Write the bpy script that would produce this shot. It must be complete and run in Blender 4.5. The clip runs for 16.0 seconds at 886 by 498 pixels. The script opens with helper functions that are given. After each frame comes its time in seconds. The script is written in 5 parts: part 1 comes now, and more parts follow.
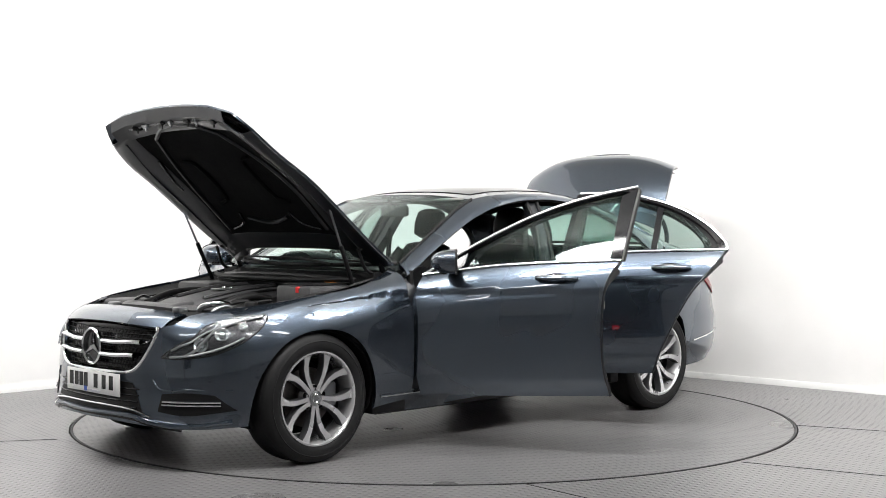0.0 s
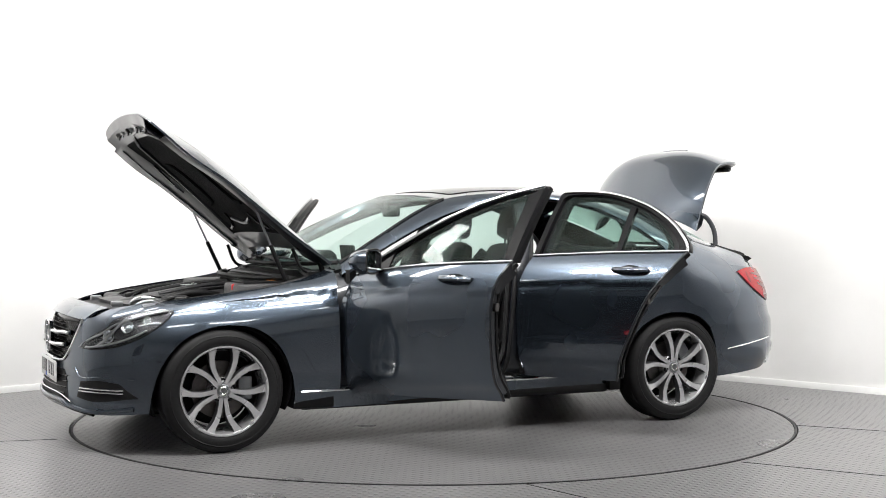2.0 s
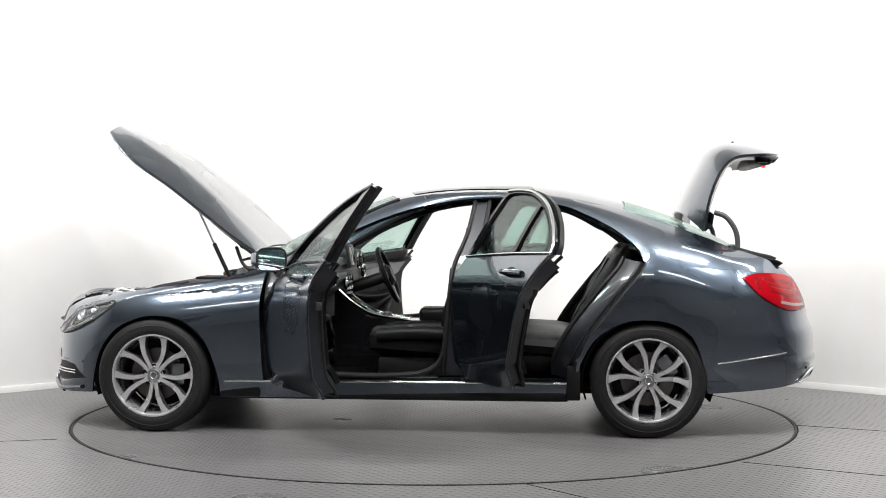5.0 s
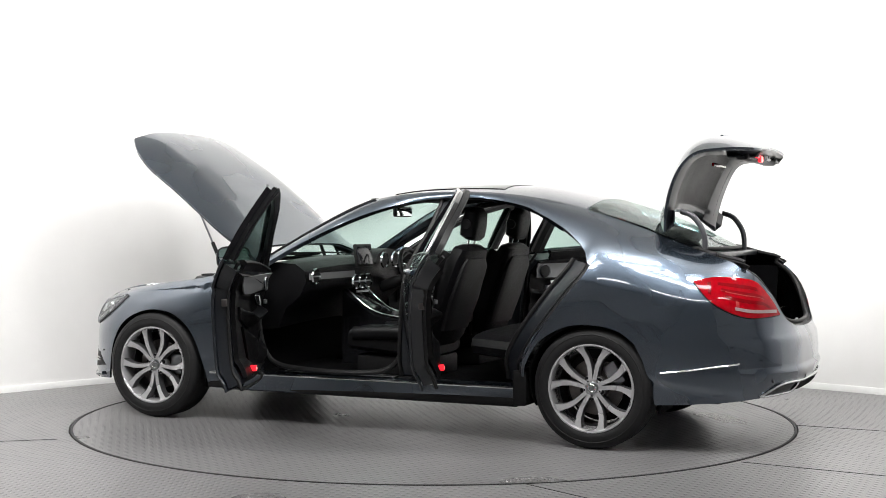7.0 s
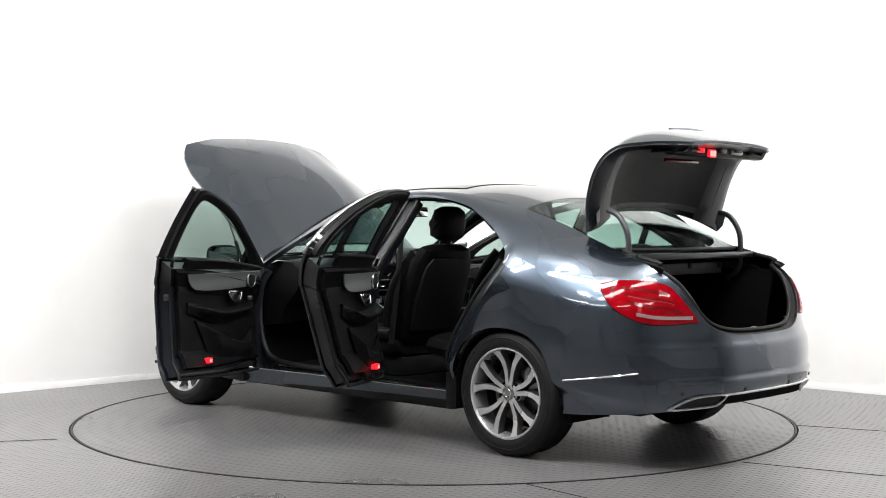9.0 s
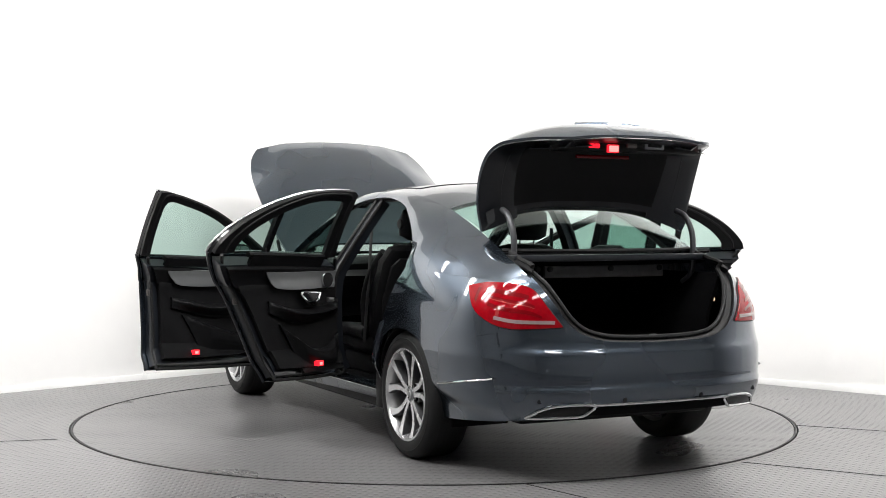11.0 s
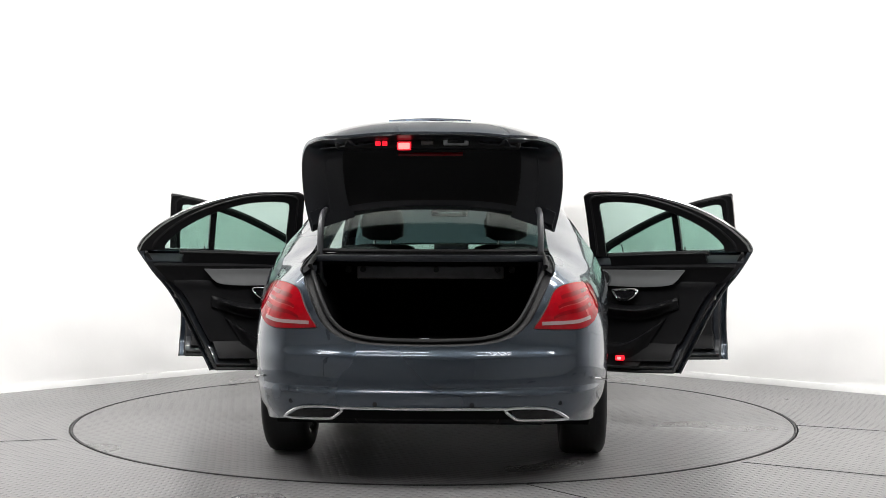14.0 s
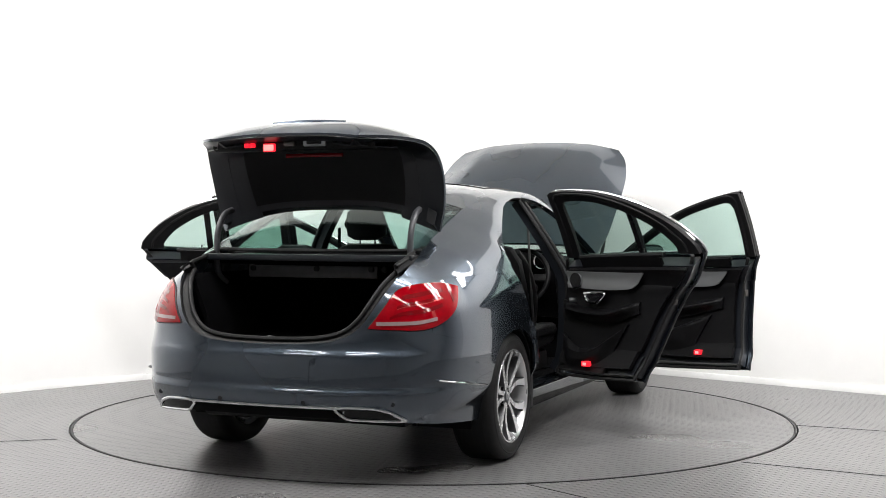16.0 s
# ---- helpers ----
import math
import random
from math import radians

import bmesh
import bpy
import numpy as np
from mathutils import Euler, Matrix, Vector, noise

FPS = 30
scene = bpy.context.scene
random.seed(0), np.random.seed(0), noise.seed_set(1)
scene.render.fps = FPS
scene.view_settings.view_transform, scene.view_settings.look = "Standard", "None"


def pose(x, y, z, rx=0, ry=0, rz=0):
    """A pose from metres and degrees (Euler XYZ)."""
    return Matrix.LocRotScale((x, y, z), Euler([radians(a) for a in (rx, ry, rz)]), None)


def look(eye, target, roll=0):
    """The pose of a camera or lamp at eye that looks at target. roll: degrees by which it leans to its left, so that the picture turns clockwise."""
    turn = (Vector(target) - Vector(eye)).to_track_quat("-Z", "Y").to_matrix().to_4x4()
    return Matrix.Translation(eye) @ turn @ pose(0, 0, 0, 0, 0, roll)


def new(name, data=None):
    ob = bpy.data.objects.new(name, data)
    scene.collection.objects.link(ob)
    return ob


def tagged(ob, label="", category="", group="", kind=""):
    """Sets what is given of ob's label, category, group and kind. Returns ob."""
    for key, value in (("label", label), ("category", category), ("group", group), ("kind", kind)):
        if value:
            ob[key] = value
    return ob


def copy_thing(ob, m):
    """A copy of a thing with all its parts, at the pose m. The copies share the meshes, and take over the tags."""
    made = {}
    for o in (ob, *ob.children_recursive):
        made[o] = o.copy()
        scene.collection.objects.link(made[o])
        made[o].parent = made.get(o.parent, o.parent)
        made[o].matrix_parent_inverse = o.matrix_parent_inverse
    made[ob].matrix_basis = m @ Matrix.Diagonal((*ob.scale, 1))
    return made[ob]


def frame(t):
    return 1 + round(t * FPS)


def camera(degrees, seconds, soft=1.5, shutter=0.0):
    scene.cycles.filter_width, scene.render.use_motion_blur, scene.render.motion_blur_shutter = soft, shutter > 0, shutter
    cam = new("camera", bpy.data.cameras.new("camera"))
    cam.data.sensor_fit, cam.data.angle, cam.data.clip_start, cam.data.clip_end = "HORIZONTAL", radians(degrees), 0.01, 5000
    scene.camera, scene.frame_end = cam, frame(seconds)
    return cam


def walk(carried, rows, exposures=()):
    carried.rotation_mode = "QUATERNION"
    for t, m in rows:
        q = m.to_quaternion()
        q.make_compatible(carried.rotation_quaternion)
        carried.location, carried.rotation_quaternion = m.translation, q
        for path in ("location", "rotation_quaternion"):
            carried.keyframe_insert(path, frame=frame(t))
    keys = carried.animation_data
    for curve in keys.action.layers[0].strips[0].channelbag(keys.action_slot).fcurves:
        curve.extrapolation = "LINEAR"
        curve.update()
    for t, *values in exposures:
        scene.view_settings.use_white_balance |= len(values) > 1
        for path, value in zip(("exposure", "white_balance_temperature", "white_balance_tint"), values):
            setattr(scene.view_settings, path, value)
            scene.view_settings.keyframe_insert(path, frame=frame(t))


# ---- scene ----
# ---------- camera ----------
cam = camera(37.60, 16.0, soft=0.9)
VIEW = pose(0, -8.170, 1.196, 90 - 1.036, 0, -0.371) @ pose(0, 0, 0, 0, 0, 0.089)
walk(cam, [(0.0, VIEW), (16.0, VIEW)], exposures=[(0.0, 0.0), (16.0, 0.0)])

# ---------- light ----------
world = bpy.data.worlds.new("world")
scene.world = world
world.use_nodes = True
world.node_tree.nodes["Background"].inputs[0].default_value = (0.9, 0.95, 1.0, 1)
world.node_tree.nodes["Background"].inputs[1].default_value = 0.03
LAMP_POWER = 62.0
WALL_FILL_POWER = 110.0
CEILING = 3.9
CORNER = Vector((-0.09, 4.00, 0))
DL, DR = Vector((-0.714, -0.700, 0)), Vector((0.739, -0.674, 0))


# ---------- materials ----------
def mat(name, color, rough=0.5, metal=0.0, coat=0.0, var=0.12, scale=30.0, bump=0.0, bump_scale=200.0, emit=None, spec=0.5, big=3.0):
    m = bpy.data.materials.new(name)
    m.use_nodes = True
    nt = m.node_tree
    b = nt.nodes["Principled BSDF"]
    b.inputs["Roughness"].default_value = rough
    b.inputs["Metallic"].default_value = metal
    b.inputs["Coat Weight"].default_value = coat
    b.inputs["Coat Roughness"].default_value = 0.03
    b.inputs["Specular IOR Level"].default_value = spec
    tc = nt.nodes.new("ShaderNodeTexCoord")
    if var:
        n1, n2 = nt.nodes.new("ShaderNodeTexNoise"), nt.nodes.new("ShaderNodeTexNoise")
        n1.inputs["Scale"].default_value, n2.inputs["Scale"].default_value = scale, big
        n1.inputs["Detail"].default_value = 5
        add = nt.nodes.new("ShaderNodeMath")
        add.operation = "ADD"
        ramp = nt.nodes.new("ShaderNodeMapRange")
        ramp.inputs[1].default_value, ramp.inputs[2].default_value = 0.6, 1.4
        ramp.inputs[3].default_value, ramp.inputs[4].default_value = 1 - var, 1 + var
        mul = nt.nodes.new("ShaderNodeVectorMath")
        mul.operation = "SCALE"
        mul.inputs[0].default_value = color[:3]
        for n, k in ((n1, 0), (n2, 1)):
            nt.links.new(tc.outputs["Object"], n.inputs["Vector"])
            nt.links.new(n.outputs[0], add.inputs[k])
        nt.links.new(add.outputs[0], ramp.inputs[0])
        nt.links.new(ramp.outputs[0], mul.inputs["Scale"])
        nt.links.new(mul.outputs[0], b.inputs["Base Color"])
        rr = nt.nodes.new("ShaderNodeMapRange")
        rr.inputs[1].default_value, rr.inputs[2].default_value = 0.3, 0.7
        rr.inputs[3].default_value, rr.inputs[4].default_value = max(0.02, rough * 0.88), min(1, rough * 1.12)
        nt.links.new(n2.outputs[0], rr.inputs[0])
        nt.links.new(rr.outputs[0], b.inputs["Roughness"])
    else:
        b.inputs["Base Color"].default_value = (*color[:3], 1)
    if bump:
        n3, bp = nt.nodes.new("ShaderNodeTexNoise"), nt.nodes.new("ShaderNodeBump")
        n3.inputs["Scale"].default_value = bump_scale
        bp.inputs["Strength"].default_value = bump
        bp.inputs["Distance"].default_value = 0.002
        nt.links.new(tc.outputs["Object"], n3.inputs["Vector"])
        nt.links.new(n3.outputs[0], bp.inputs["Height"])
        nt.links.new(bp.outputs[0], b.inputs["Normal"])
    if emit:
        b.inputs["Emission Color"].default_value = (*emit[:3], 1)
        b.inputs["Emission Strength"].default_value = emit[3]
    return m


def glass_mat(name, tint, gloss_rough=0.0, ior=1.5):
    m = bpy.data.materials.new(name)
    m.use_nodes = True
    nt = m.node_tree
    nt.nodes.remove(nt.nodes["Principled BSDF"])
    out = nt.nodes["Material Output"]
    tr, gl, mix, fr = (nt.nodes.new("ShaderNode" + k) for k in ("BsdfTransparent", "BsdfGlossy", "MixShader", "LayerWeight"))
    tr.inputs[0].default_value = (*tint, 1)
    gl.inputs["Roughness"].default_value = gloss_rough
    pw, ad = nt.nodes.new("ShaderNodeMath"), nt.nodes.new("ShaderNodeMath")
    pw.operation, ad.operation = "POWER", "MULTIPLY_ADD"
    fr.inputs[0].default_value = 0.5
    pw.inputs[1].default_value = 4.0
    ad.inputs[1].default_value, ad.inputs[2].default_value = 0.6, 0.025
    nt.links.new(fr.outputs["Facing"], pw.inputs[0])
    nt.links.new(pw.outputs[0], ad.inputs[0])
    nt.links.new(ad.outputs[0], mix.inputs[0])
    nt.links.new(tr.outputs[0], mix.inputs[1])
    nt.links.new(gl.outputs[0], mix.inputs[2])
    nt.links.new(mix.outputs[0], out.inputs[0])
    return m


def floor_mat(name, color, pitch, height=1.0):
    """Grey studded vinyl: rows of small raised studs, scuffs and dust."""
    m = mat(name, color, 0.30, var=0.12, scale=9.0, big=0.8)
    nt = m.node_tree
    b = nt.nodes["Principled BSDF"]
    tc = nt.nodes.new("ShaderNodeTexCoord")
    mp, vo, bp, rr = (nt.nodes.new("ShaderNode" + k) for k in ("Mapping", "TexVoronoi", "Bump", "MapRange"))
    mp.inputs["Rotation"].default_value = (0, 0, radians(38))
    mp.inputs["Scale"].default_value = (1 / pitch, 0.6 / pitch, 1 / pitch)
    vo.voronoi_dimensions = "2D"
    vo.inputs["Scale"].default_value, vo.inputs["Randomness"].default_value = 1.0, 0.0
    rr.inputs[1].default_value, rr.inputs[2].default_value = 0.18, 0.34
    rr.inputs[3].default_value, rr.inputs[4].default_value = 1.0, 0.0
    bp.inputs["Strength"].default_value, bp.inputs["Distance"].default_value = 0.6 * height, 0.005
    nt.links.new(tc.outputs["Object"], mp.inputs[0])
    nt.links.new(mp.outputs[0], vo.inputs["Vector"])
    nt.links.new(vo.outputs[0], rr.inputs[0])
    nt.links.new(rr.outputs[0], bp.inputs["Height"])
    nt.links.new(bp.outputs[0], b.inputs["Normal"])
    return m


PAINT = mat("grey_blue_metallic_paint", (0.066, 0.086, 0.114), 0.26, 0.94, 1.0, 0.08, 900.0, big=1.5)
PAINT.node_tree.nodes["Principled BSDF"].inputs["Coat IOR"].default_value = 1.72
# inner paint; on centre pillars and door jambs its darkness stands for shade
INNER = mat("dark_inner_and_shaded_paint", (0.009, 0.011, 0.015), 0.38, 0.3, 0.5, 0.10, 60.0)
CHROME = mat("polished_chrome", (0.82, 0.83, 0.84), 0.08, 1.0, var=0.03)
BRIGHT = mat("bright_anodised_trim", (0.62, 0.63, 0.64), 0.2, 1.0, var=0.05, scale=80)
SATIN = mat("satin_aluminium", (0.30, 0.31, 0.32), 0.30, 1.0, var=0.08, scale=80)
ALLOY = mat("silver_alloy", (0.60, 0.60, 0.61), 0.26, 0.68, 0.6, var=0.06, scale=70)
ALLOY_DARK = mat("grey_alloy", (0.075, 0.076, 0.08), 0.38, 0.6, var=0.1)
SATIN_DARK = mat("grey_lamp_bowl", (0.11, 0.11, 0.115), 0.22, 0.9, 0.3, var=0.15, scale=40)
RUBBER = mat("tyre_rubber", (0.008, 0.008, 0.0085), 0.6, var=0.25, scale=40, bump=0.3, spec=0.3)
SEAL = mat("black_seal_rubber", (0.007, 0.007, 0.0075), 0.55, spec=0.3, var=0.2)
PLASTIC = mat("black_plastic", (0.006, 0.006, 0.0065), 0.5, spec=0.22, var=0.2, bump=0.25, bump_scale=500)
GLOSS = mat("gloss_black", (0.006, 0.006, 0.007), 0.08, spec=0.28, var=0.05)
ROOF_GLASS = mat("dark_roof_glass", (0.004, 0.004, 0.005), 0.06, spec=0.25, var=0.05)
LEATHER = mat("black_leather", (0.004, 0.004, 0.0045), 0.40, spec=0.14, var=0.2, bump=0.5, bump_scale=350)
FABRIC = mat("black_carpet", (0.0035, 0.0035, 0.004), 0.95, spec=0.04, var=0.3, bump=0.8, bump_scale=900)
TRIM_DARK = mat("dark_moulded_trim", (0.005, 0.005, 0.0056), 0.45, spec=0.2, var=0.2, bump=0.3, bump_scale=300)
HINGE = mat("grey_hinge_paint", (0.07, 0.072, 0.078), 0.4, 0.3, var=0.1)
REFLECTOR = mat("silvery_red_reflector", (0.62, 0.06, 0.06), 0.16, 0.5, 1.0, var=0.25, scale=90)
LINER = mat("black_felt", (0.005, 0.005, 0.0055), 0.9, spec=0.08, var=0.35, scale=20, bump=0.6)
TRIM_GREY = mat("silver_inlay", (0.20, 0.205, 0.21), 0.36, 0.5, var=0.05)
STEEL = mat("brake_steel", (0.14, 0.13, 0.125), 0.42, 1.0, var=0.25, scale=50)
ENGINE = mat("engine_plastic", (0.045, 0.045, 0.047), 0.5, var=0.3, scale=25, bump=0.4)
WHITE = mat("number_plate_white", (0.80, 0.80, 0.79), 0.35, var=0.03)
BLUE = mat("plate_blue", (0.03, 0.09, 0.45), 0.4, var=0.03)
RED_LENS = mat("red_lamp_lens", (0.28, 0.0, 0.004), 0.05, 0.0, 0.0, var=0.25, scale=45)
RED_DEEP = mat("deep_red_lamp", (0.17, 0.0, 0.002), 0.10, 0.0, 0.5, var=0.1)
CLEAR_BAND = mat("pale_lamp_band", (0.42, 0.30, 0.30), 0.25, 0.3, 0.6, var=0.15, scale=60)
RED_GLOW = mat("red_glow", (0.6, 0.02, 0.02), 0.3, emit=(1.0, 0.012, 0.03, 1.3), var=0)
PINK_GLOW = mat("pale_red_glow", (0.4, 0.1, 0.1), 0.3, emit=(1.0, 0.27, 0.25, 1.7), var=0)
WARM_GLOW = mat("warm_glow", (0.9, 0.7, 0.5), 0.3, emit=(1.0, 0.6, 0.4, 3.0), var=0)
GLASS = glass_mat("green_tinted_glass", (0.80, 0.905, 0.875))
GLASS_SIDE = glass_mat("tinted_side_glass", (0.70, 0.805, 0.77))
LENS = glass_mat("clear_lamp_cover", (0.95, 0.96, 0.97))
MIRROR = mat("mirror_glass", (0.85, 0.9, 0.9), 0.02, 1.0, var=0)
SCREEN = mat("screen_glass", (0.02, 0.02, 0.025), 0.12, var=0.05)
RED_CAP = mat("red_cap", (0.5, 0.02, 0.02), 0.4)
ORANGE = mat("orange_sticker", (0.75, 0.25, 0.04), 0.5)
WALL = mat("white_wall_paint", (0.83, 0.825, 0.815), 0.75, var=0.025, scale=5, bump=0.12, bump_scale=60, big=0.5)
BASE = mat("white_gloss_skirting", (0.86, 0.86, 0.85), 0.3, var=0.02)
UNSEEN_WALL = mat("unseen_wall_grey", (0.62, 0.625, 0.64), 0.8, var=0.08, scale=4)
CEIL = mat("white_ceiling_paint", (0.62, 0.62, 0.61), 0.85, var=0.02)
FLOOR = floor_mat("grey_studded_vinyl", (0.165, 0.163, 0.164), 0.034)
DISC = floor_mat("grey_ribbed_vinyl", (0.152, 0.150, 0.151), 0.034, 0.9)
JOINT = mat("dark_joint", (0.02, 0.02, 0.02), 0.6)


# ---------- mesh tools ----------
def part(name, bm, material, parent, label="", sharp=38):
    me = bpy.data.meshes.new(name)
    bm.to_mesh(me)
    bm.free()
    me.materials.append(material)
    me.polygons.foreach_set("use_smooth", [True] * len(me.polygons))
    me.set_sharp_from_angle(angle=radians(sharp))
    ob = new(name, me)
    if parent is not None:
        ob.parent = parent
    if label:
        tagged(ob, label)
    return ob


def curve(points, n):
    """Smooth curve through the points, n samples evenly by length."""
    p = np.array(points, float)
    if len(p) == 2:
        return p[0] + (p[1] - p[0]) * np.linspace(0, 1, n)[:, None]
    d = np.r_[0, np.cumsum(np.linalg.norm(np.diff(p, axis=0), axis=1))]
    tan = np.zeros_like(p)
    tan[1:-1] = (p[2:] - p[:-2]) / (d[2:] - d[:-2])[:, None]
    tan[0], tan[-1] = (p[1] - p[0]) / (d[1] - d[0]), (p[-1] - p[-2]) / (d[-1] - d[-2])
    s = np.linspace(0, d[-1], n)
    i = np.clip(np.searchsorted(d, s, "right") - 1, 0, len(d) - 2)
    h = (d[i + 1] - d[i])[:, None]
    u = ((s - d[i]) / (d[i + 1] - d[i]))[:, None]
    return ((2 * u**3 - 3 * u**2 + 1) * p[i] + (u**3 - 2 * u**2 + u) * h * tan[i]
            + (3 * u**2 - 2 * u**3) * p[i + 1] + (u**3 - u**2) * h * tan[i + 1])


def lerp(x, table):
    a = np.array(table)
    o = np.argsort(a[:, 0])
    return np.interp(x, a[o, 0], a[o, 1])


def coons(bottom, top, left, right, n=24, m=12):
    """Patch between four edge curves (any dimension): n columns, m rows."""
    b, t, l, r = curve(bottom, n), curve(top, n), curve(left, m), curve(right, m)
    u, v = np.linspace(0, 1, n)[None, :, None], np.linspace(0, 1, m)[:, None, None]
    return ((1 - v) * b[None] + v * t[None] + (1 - u) * l[:, None] + u * r[:, None]
            - (1 - u) * (1 - v) * b[0] - u * (1 - v) * b[-1] - (1 - u) * v * t[0] - u * v * t[-1])


def normals(g):
    n = np.cross(np.gradient(g, axis=1), np.gradient(g, axis=0))
    return n / np.maximum(np.linalg.norm(n, axis=2, keepdims=True), 1e-9)


def grid_bm(g, bm=None):
    bm = bm or bmesh.new()
    v = [[bm.verts.new(p) for p in row] for row in g]
    for i in range(len(v) - 1):
        for j in range(len(v[0]) - 1):
            bm.faces.new((v[i][j], v[i][j + 1], v[i + 1][j + 1], v[i + 1][j]))
    return bm


def shell(g, t, ref=None, lift=0.0, bm=None):
    """Solid sheet of thickness t under the grid g; ref lies on its inner side."""
    g = np.asarray(g, float)
    n = normals(g)
    ref = np.array((g[..., 0].mean(), 0, 0.55)) if ref is None else np.array(ref)
    if ((g - ref) * n).sum(2).mean() < 0:
        n = -n
    a, b = g + n * lift, g + n * (lift - t)
    bm = bm or bmesh.new()
    va = [[bm.verts.new(p) for p in row] for row in a]
    vb = [[bm.verts.new(p) for p in row] for row in b]
    R, C = len(va), len(va[0])
    for i in range(R - 1):
        for j in range(C - 1):
            bm.faces.new((va[i][j], va[i][j + 1], va[i + 1][j + 1], va[i + 1][j]))
            bm.faces.new((vb[i][j], vb[i + 1][j], vb[i + 1][j + 1], vb[i][j + 1]))
    rim = [(0, j) for j in range(C)] + [(i, C - 1) for i in range(1, R)] + [(R - 1, j) for j in range(C - 2, -1, -1)] + [(i, 0) for i in range(R - 2, 0, -1)]
    for k in range(len(rim)):
        (i, j), (p, q) = rim[k], rim[(k + 1) % len(rim)]
        bm.faces.new((va[i][j], vb[i][j], vb[p][q], va[p][q]))
    bmesh.ops.recalc_face_normals(bm, faces=bm.faces)
    return bm


def mirrored(bm):
    c = bm.copy()
    for v in c.verts:
        v.co.y = -v.co.y
    bmesh.ops.reverse_faces(c, faces=c.faces)
    return c


def both(name, bm, material, parent, label=""):
    """The part on the car's near side and its mirror image on the other."""
    c = mirrored(bm)
    return part(name, bm, material, parent, label), part(name, c, material, parent, label)


def box(x0, x1, y0, y1, z0, z1, r=0.0, seg=2, bm=None, m=None):
    b = bmesh.new()
    bmesh.ops.create_cube(b, size=1)
    for v in b.verts:
        v.co = Vector(((x0 + x1) / 2 + v.co.x * (x1 - x0), (y0 + y1) / 2 + v.co.y * (y1 - y0), (z0 + z1) / 2 + v.co.z * (z1 - z0)))
    if r:
        bmesh.ops.bevel(b, geom=b.edges[:], offset=r, segments=seg, affect="EDGES", profile=0.5)
    if m is not None:
        b.transform(m)
    return join(bm, b)


def join(bm, other):
    if bm is None:
        return other
    me = bpy.data.meshes.new("tmp")
    other.to_mesh(me)
    other.free()
    bm.from_mesh(me)
    bpy.data.meshes.remove(me)
    return bm


def tube(points, r, n=None, seg=8, bm=None, flat=1.0, taper=None):
    """Round bar along a smooth curve; flat squeezes it across; taper gives end radii."""
    p = curve(points, n or max(2, len(points) * 4))
    b = bmesh.new()
    tan = np.gradient(p, axis=0)
    up = np.array((0, 0, 1.0)) if abs(tan[0][2]) < 0.9 * np.linalg.norm(tan[0]) else np.array((0, 1.0, 0))
    rings = []
    a = np.cross(tan[0], up)
    for k, (c, t) in enumerate(zip(p, tan)):
        t = t / max(np.linalg.norm(t), 1e-9)
        level = np.cross(t, up)
        a = level if np.linalg.norm(level) > .35 and np.dot(level, a) > 0 else a - t * np.dot(a, t)
        a = a / max(np.linalg.norm(a), 1e-9)
        w = np.cross(a, t)
        rad = r if taper is None else taper[0] + (taper[1] - taper[0]) * k / (len(p) - 1)
        rings.append([b.verts.new(c + rad * (math.cos(q) * a + flat * math.sin(q) * w)) for q in np.linspace(0, 2 * math.pi, seg, False)])
    for i in range(len(rings) - 1):
        for j in range(seg):
            b.faces.new((rings[i][j], rings[i][(j + 1) % seg], rings[i + 1][(j + 1) % seg], rings[i + 1][j]))
    b.faces.new(rings[0][::-1])
    b.faces.new(rings[-1])
    bmesh.ops.recalc_face_normals(b, faces=b.faces)
    return join(bm, b)


def lathe(profile, seg=48, axis="y", close=False, m=None, bm=None):
    """Turned body: profile rows of (radius, along)."""
    b = bmesh.new()
    rings = []
    for r, a in profile:
        ring = []
        for q in np.linspace(0, 2 * math.pi, seg, False):
            c, s = r * math.cos(q), r * math.sin(q)
            ring.append(b.verts.new((c, a, s) if axis == "y" else (c, s, a) if axis == "z" else (a, c, s)))
        rings.append(ring)
    k = len(rings)
    for i in range(k if close else k - 1):
        for j in range(seg):
            b.faces.new((rings[i][j], rings[i][(j + 1) % seg], rings[(i + 1) % k][(j + 1) % seg], rings[(i + 1) % k][j]))
    if not close:
        for ring in (rings[0], rings[-1]):
            if (ring[0].co - ring[seg // 2].co).length > 1e-5:
                b.faces.new(ring)
    bmesh.ops.remove_doubles(b, verts=b.verts, dist=1e-6)
    bmesh.ops.recalc_face_normals(b, faces=b.faces)
    if m is not None:
        b.transform(m)
    return join(bm, b)


def prism(outline, depth, m=None, bevel=0.0, bm=None):
    """Flat shape from 2D outline (x, z), depth along y, centred."""
    b = bmesh.new()
    f = b.faces.new([b.verts.new((x, -depth / 2, z)) for x, z in outline])
    e = bmesh.ops.extrude_face_region(b, geom=[f])
    for v in e["geom"]:
        if isinstance(v, bmesh.types.BMVert):
            v.co.y += depth
    bmesh.ops.recalc_face_normals(b, faces=b.faces)
    if bevel:
        bmesh.ops.bevel(b, geom=b.edges[:], offset=bevel, segments=2, affect="EDGES", profile=0.5)
    if m is not None:
        b.transform(m)
    return join(bm, b)


# ---------- the room ----------
ROOM = 11.6
A, B = CORNER + DL * ROOM, CORNER + DR * ROOM
FAR = CORNER + (DL + DR) * ROOM


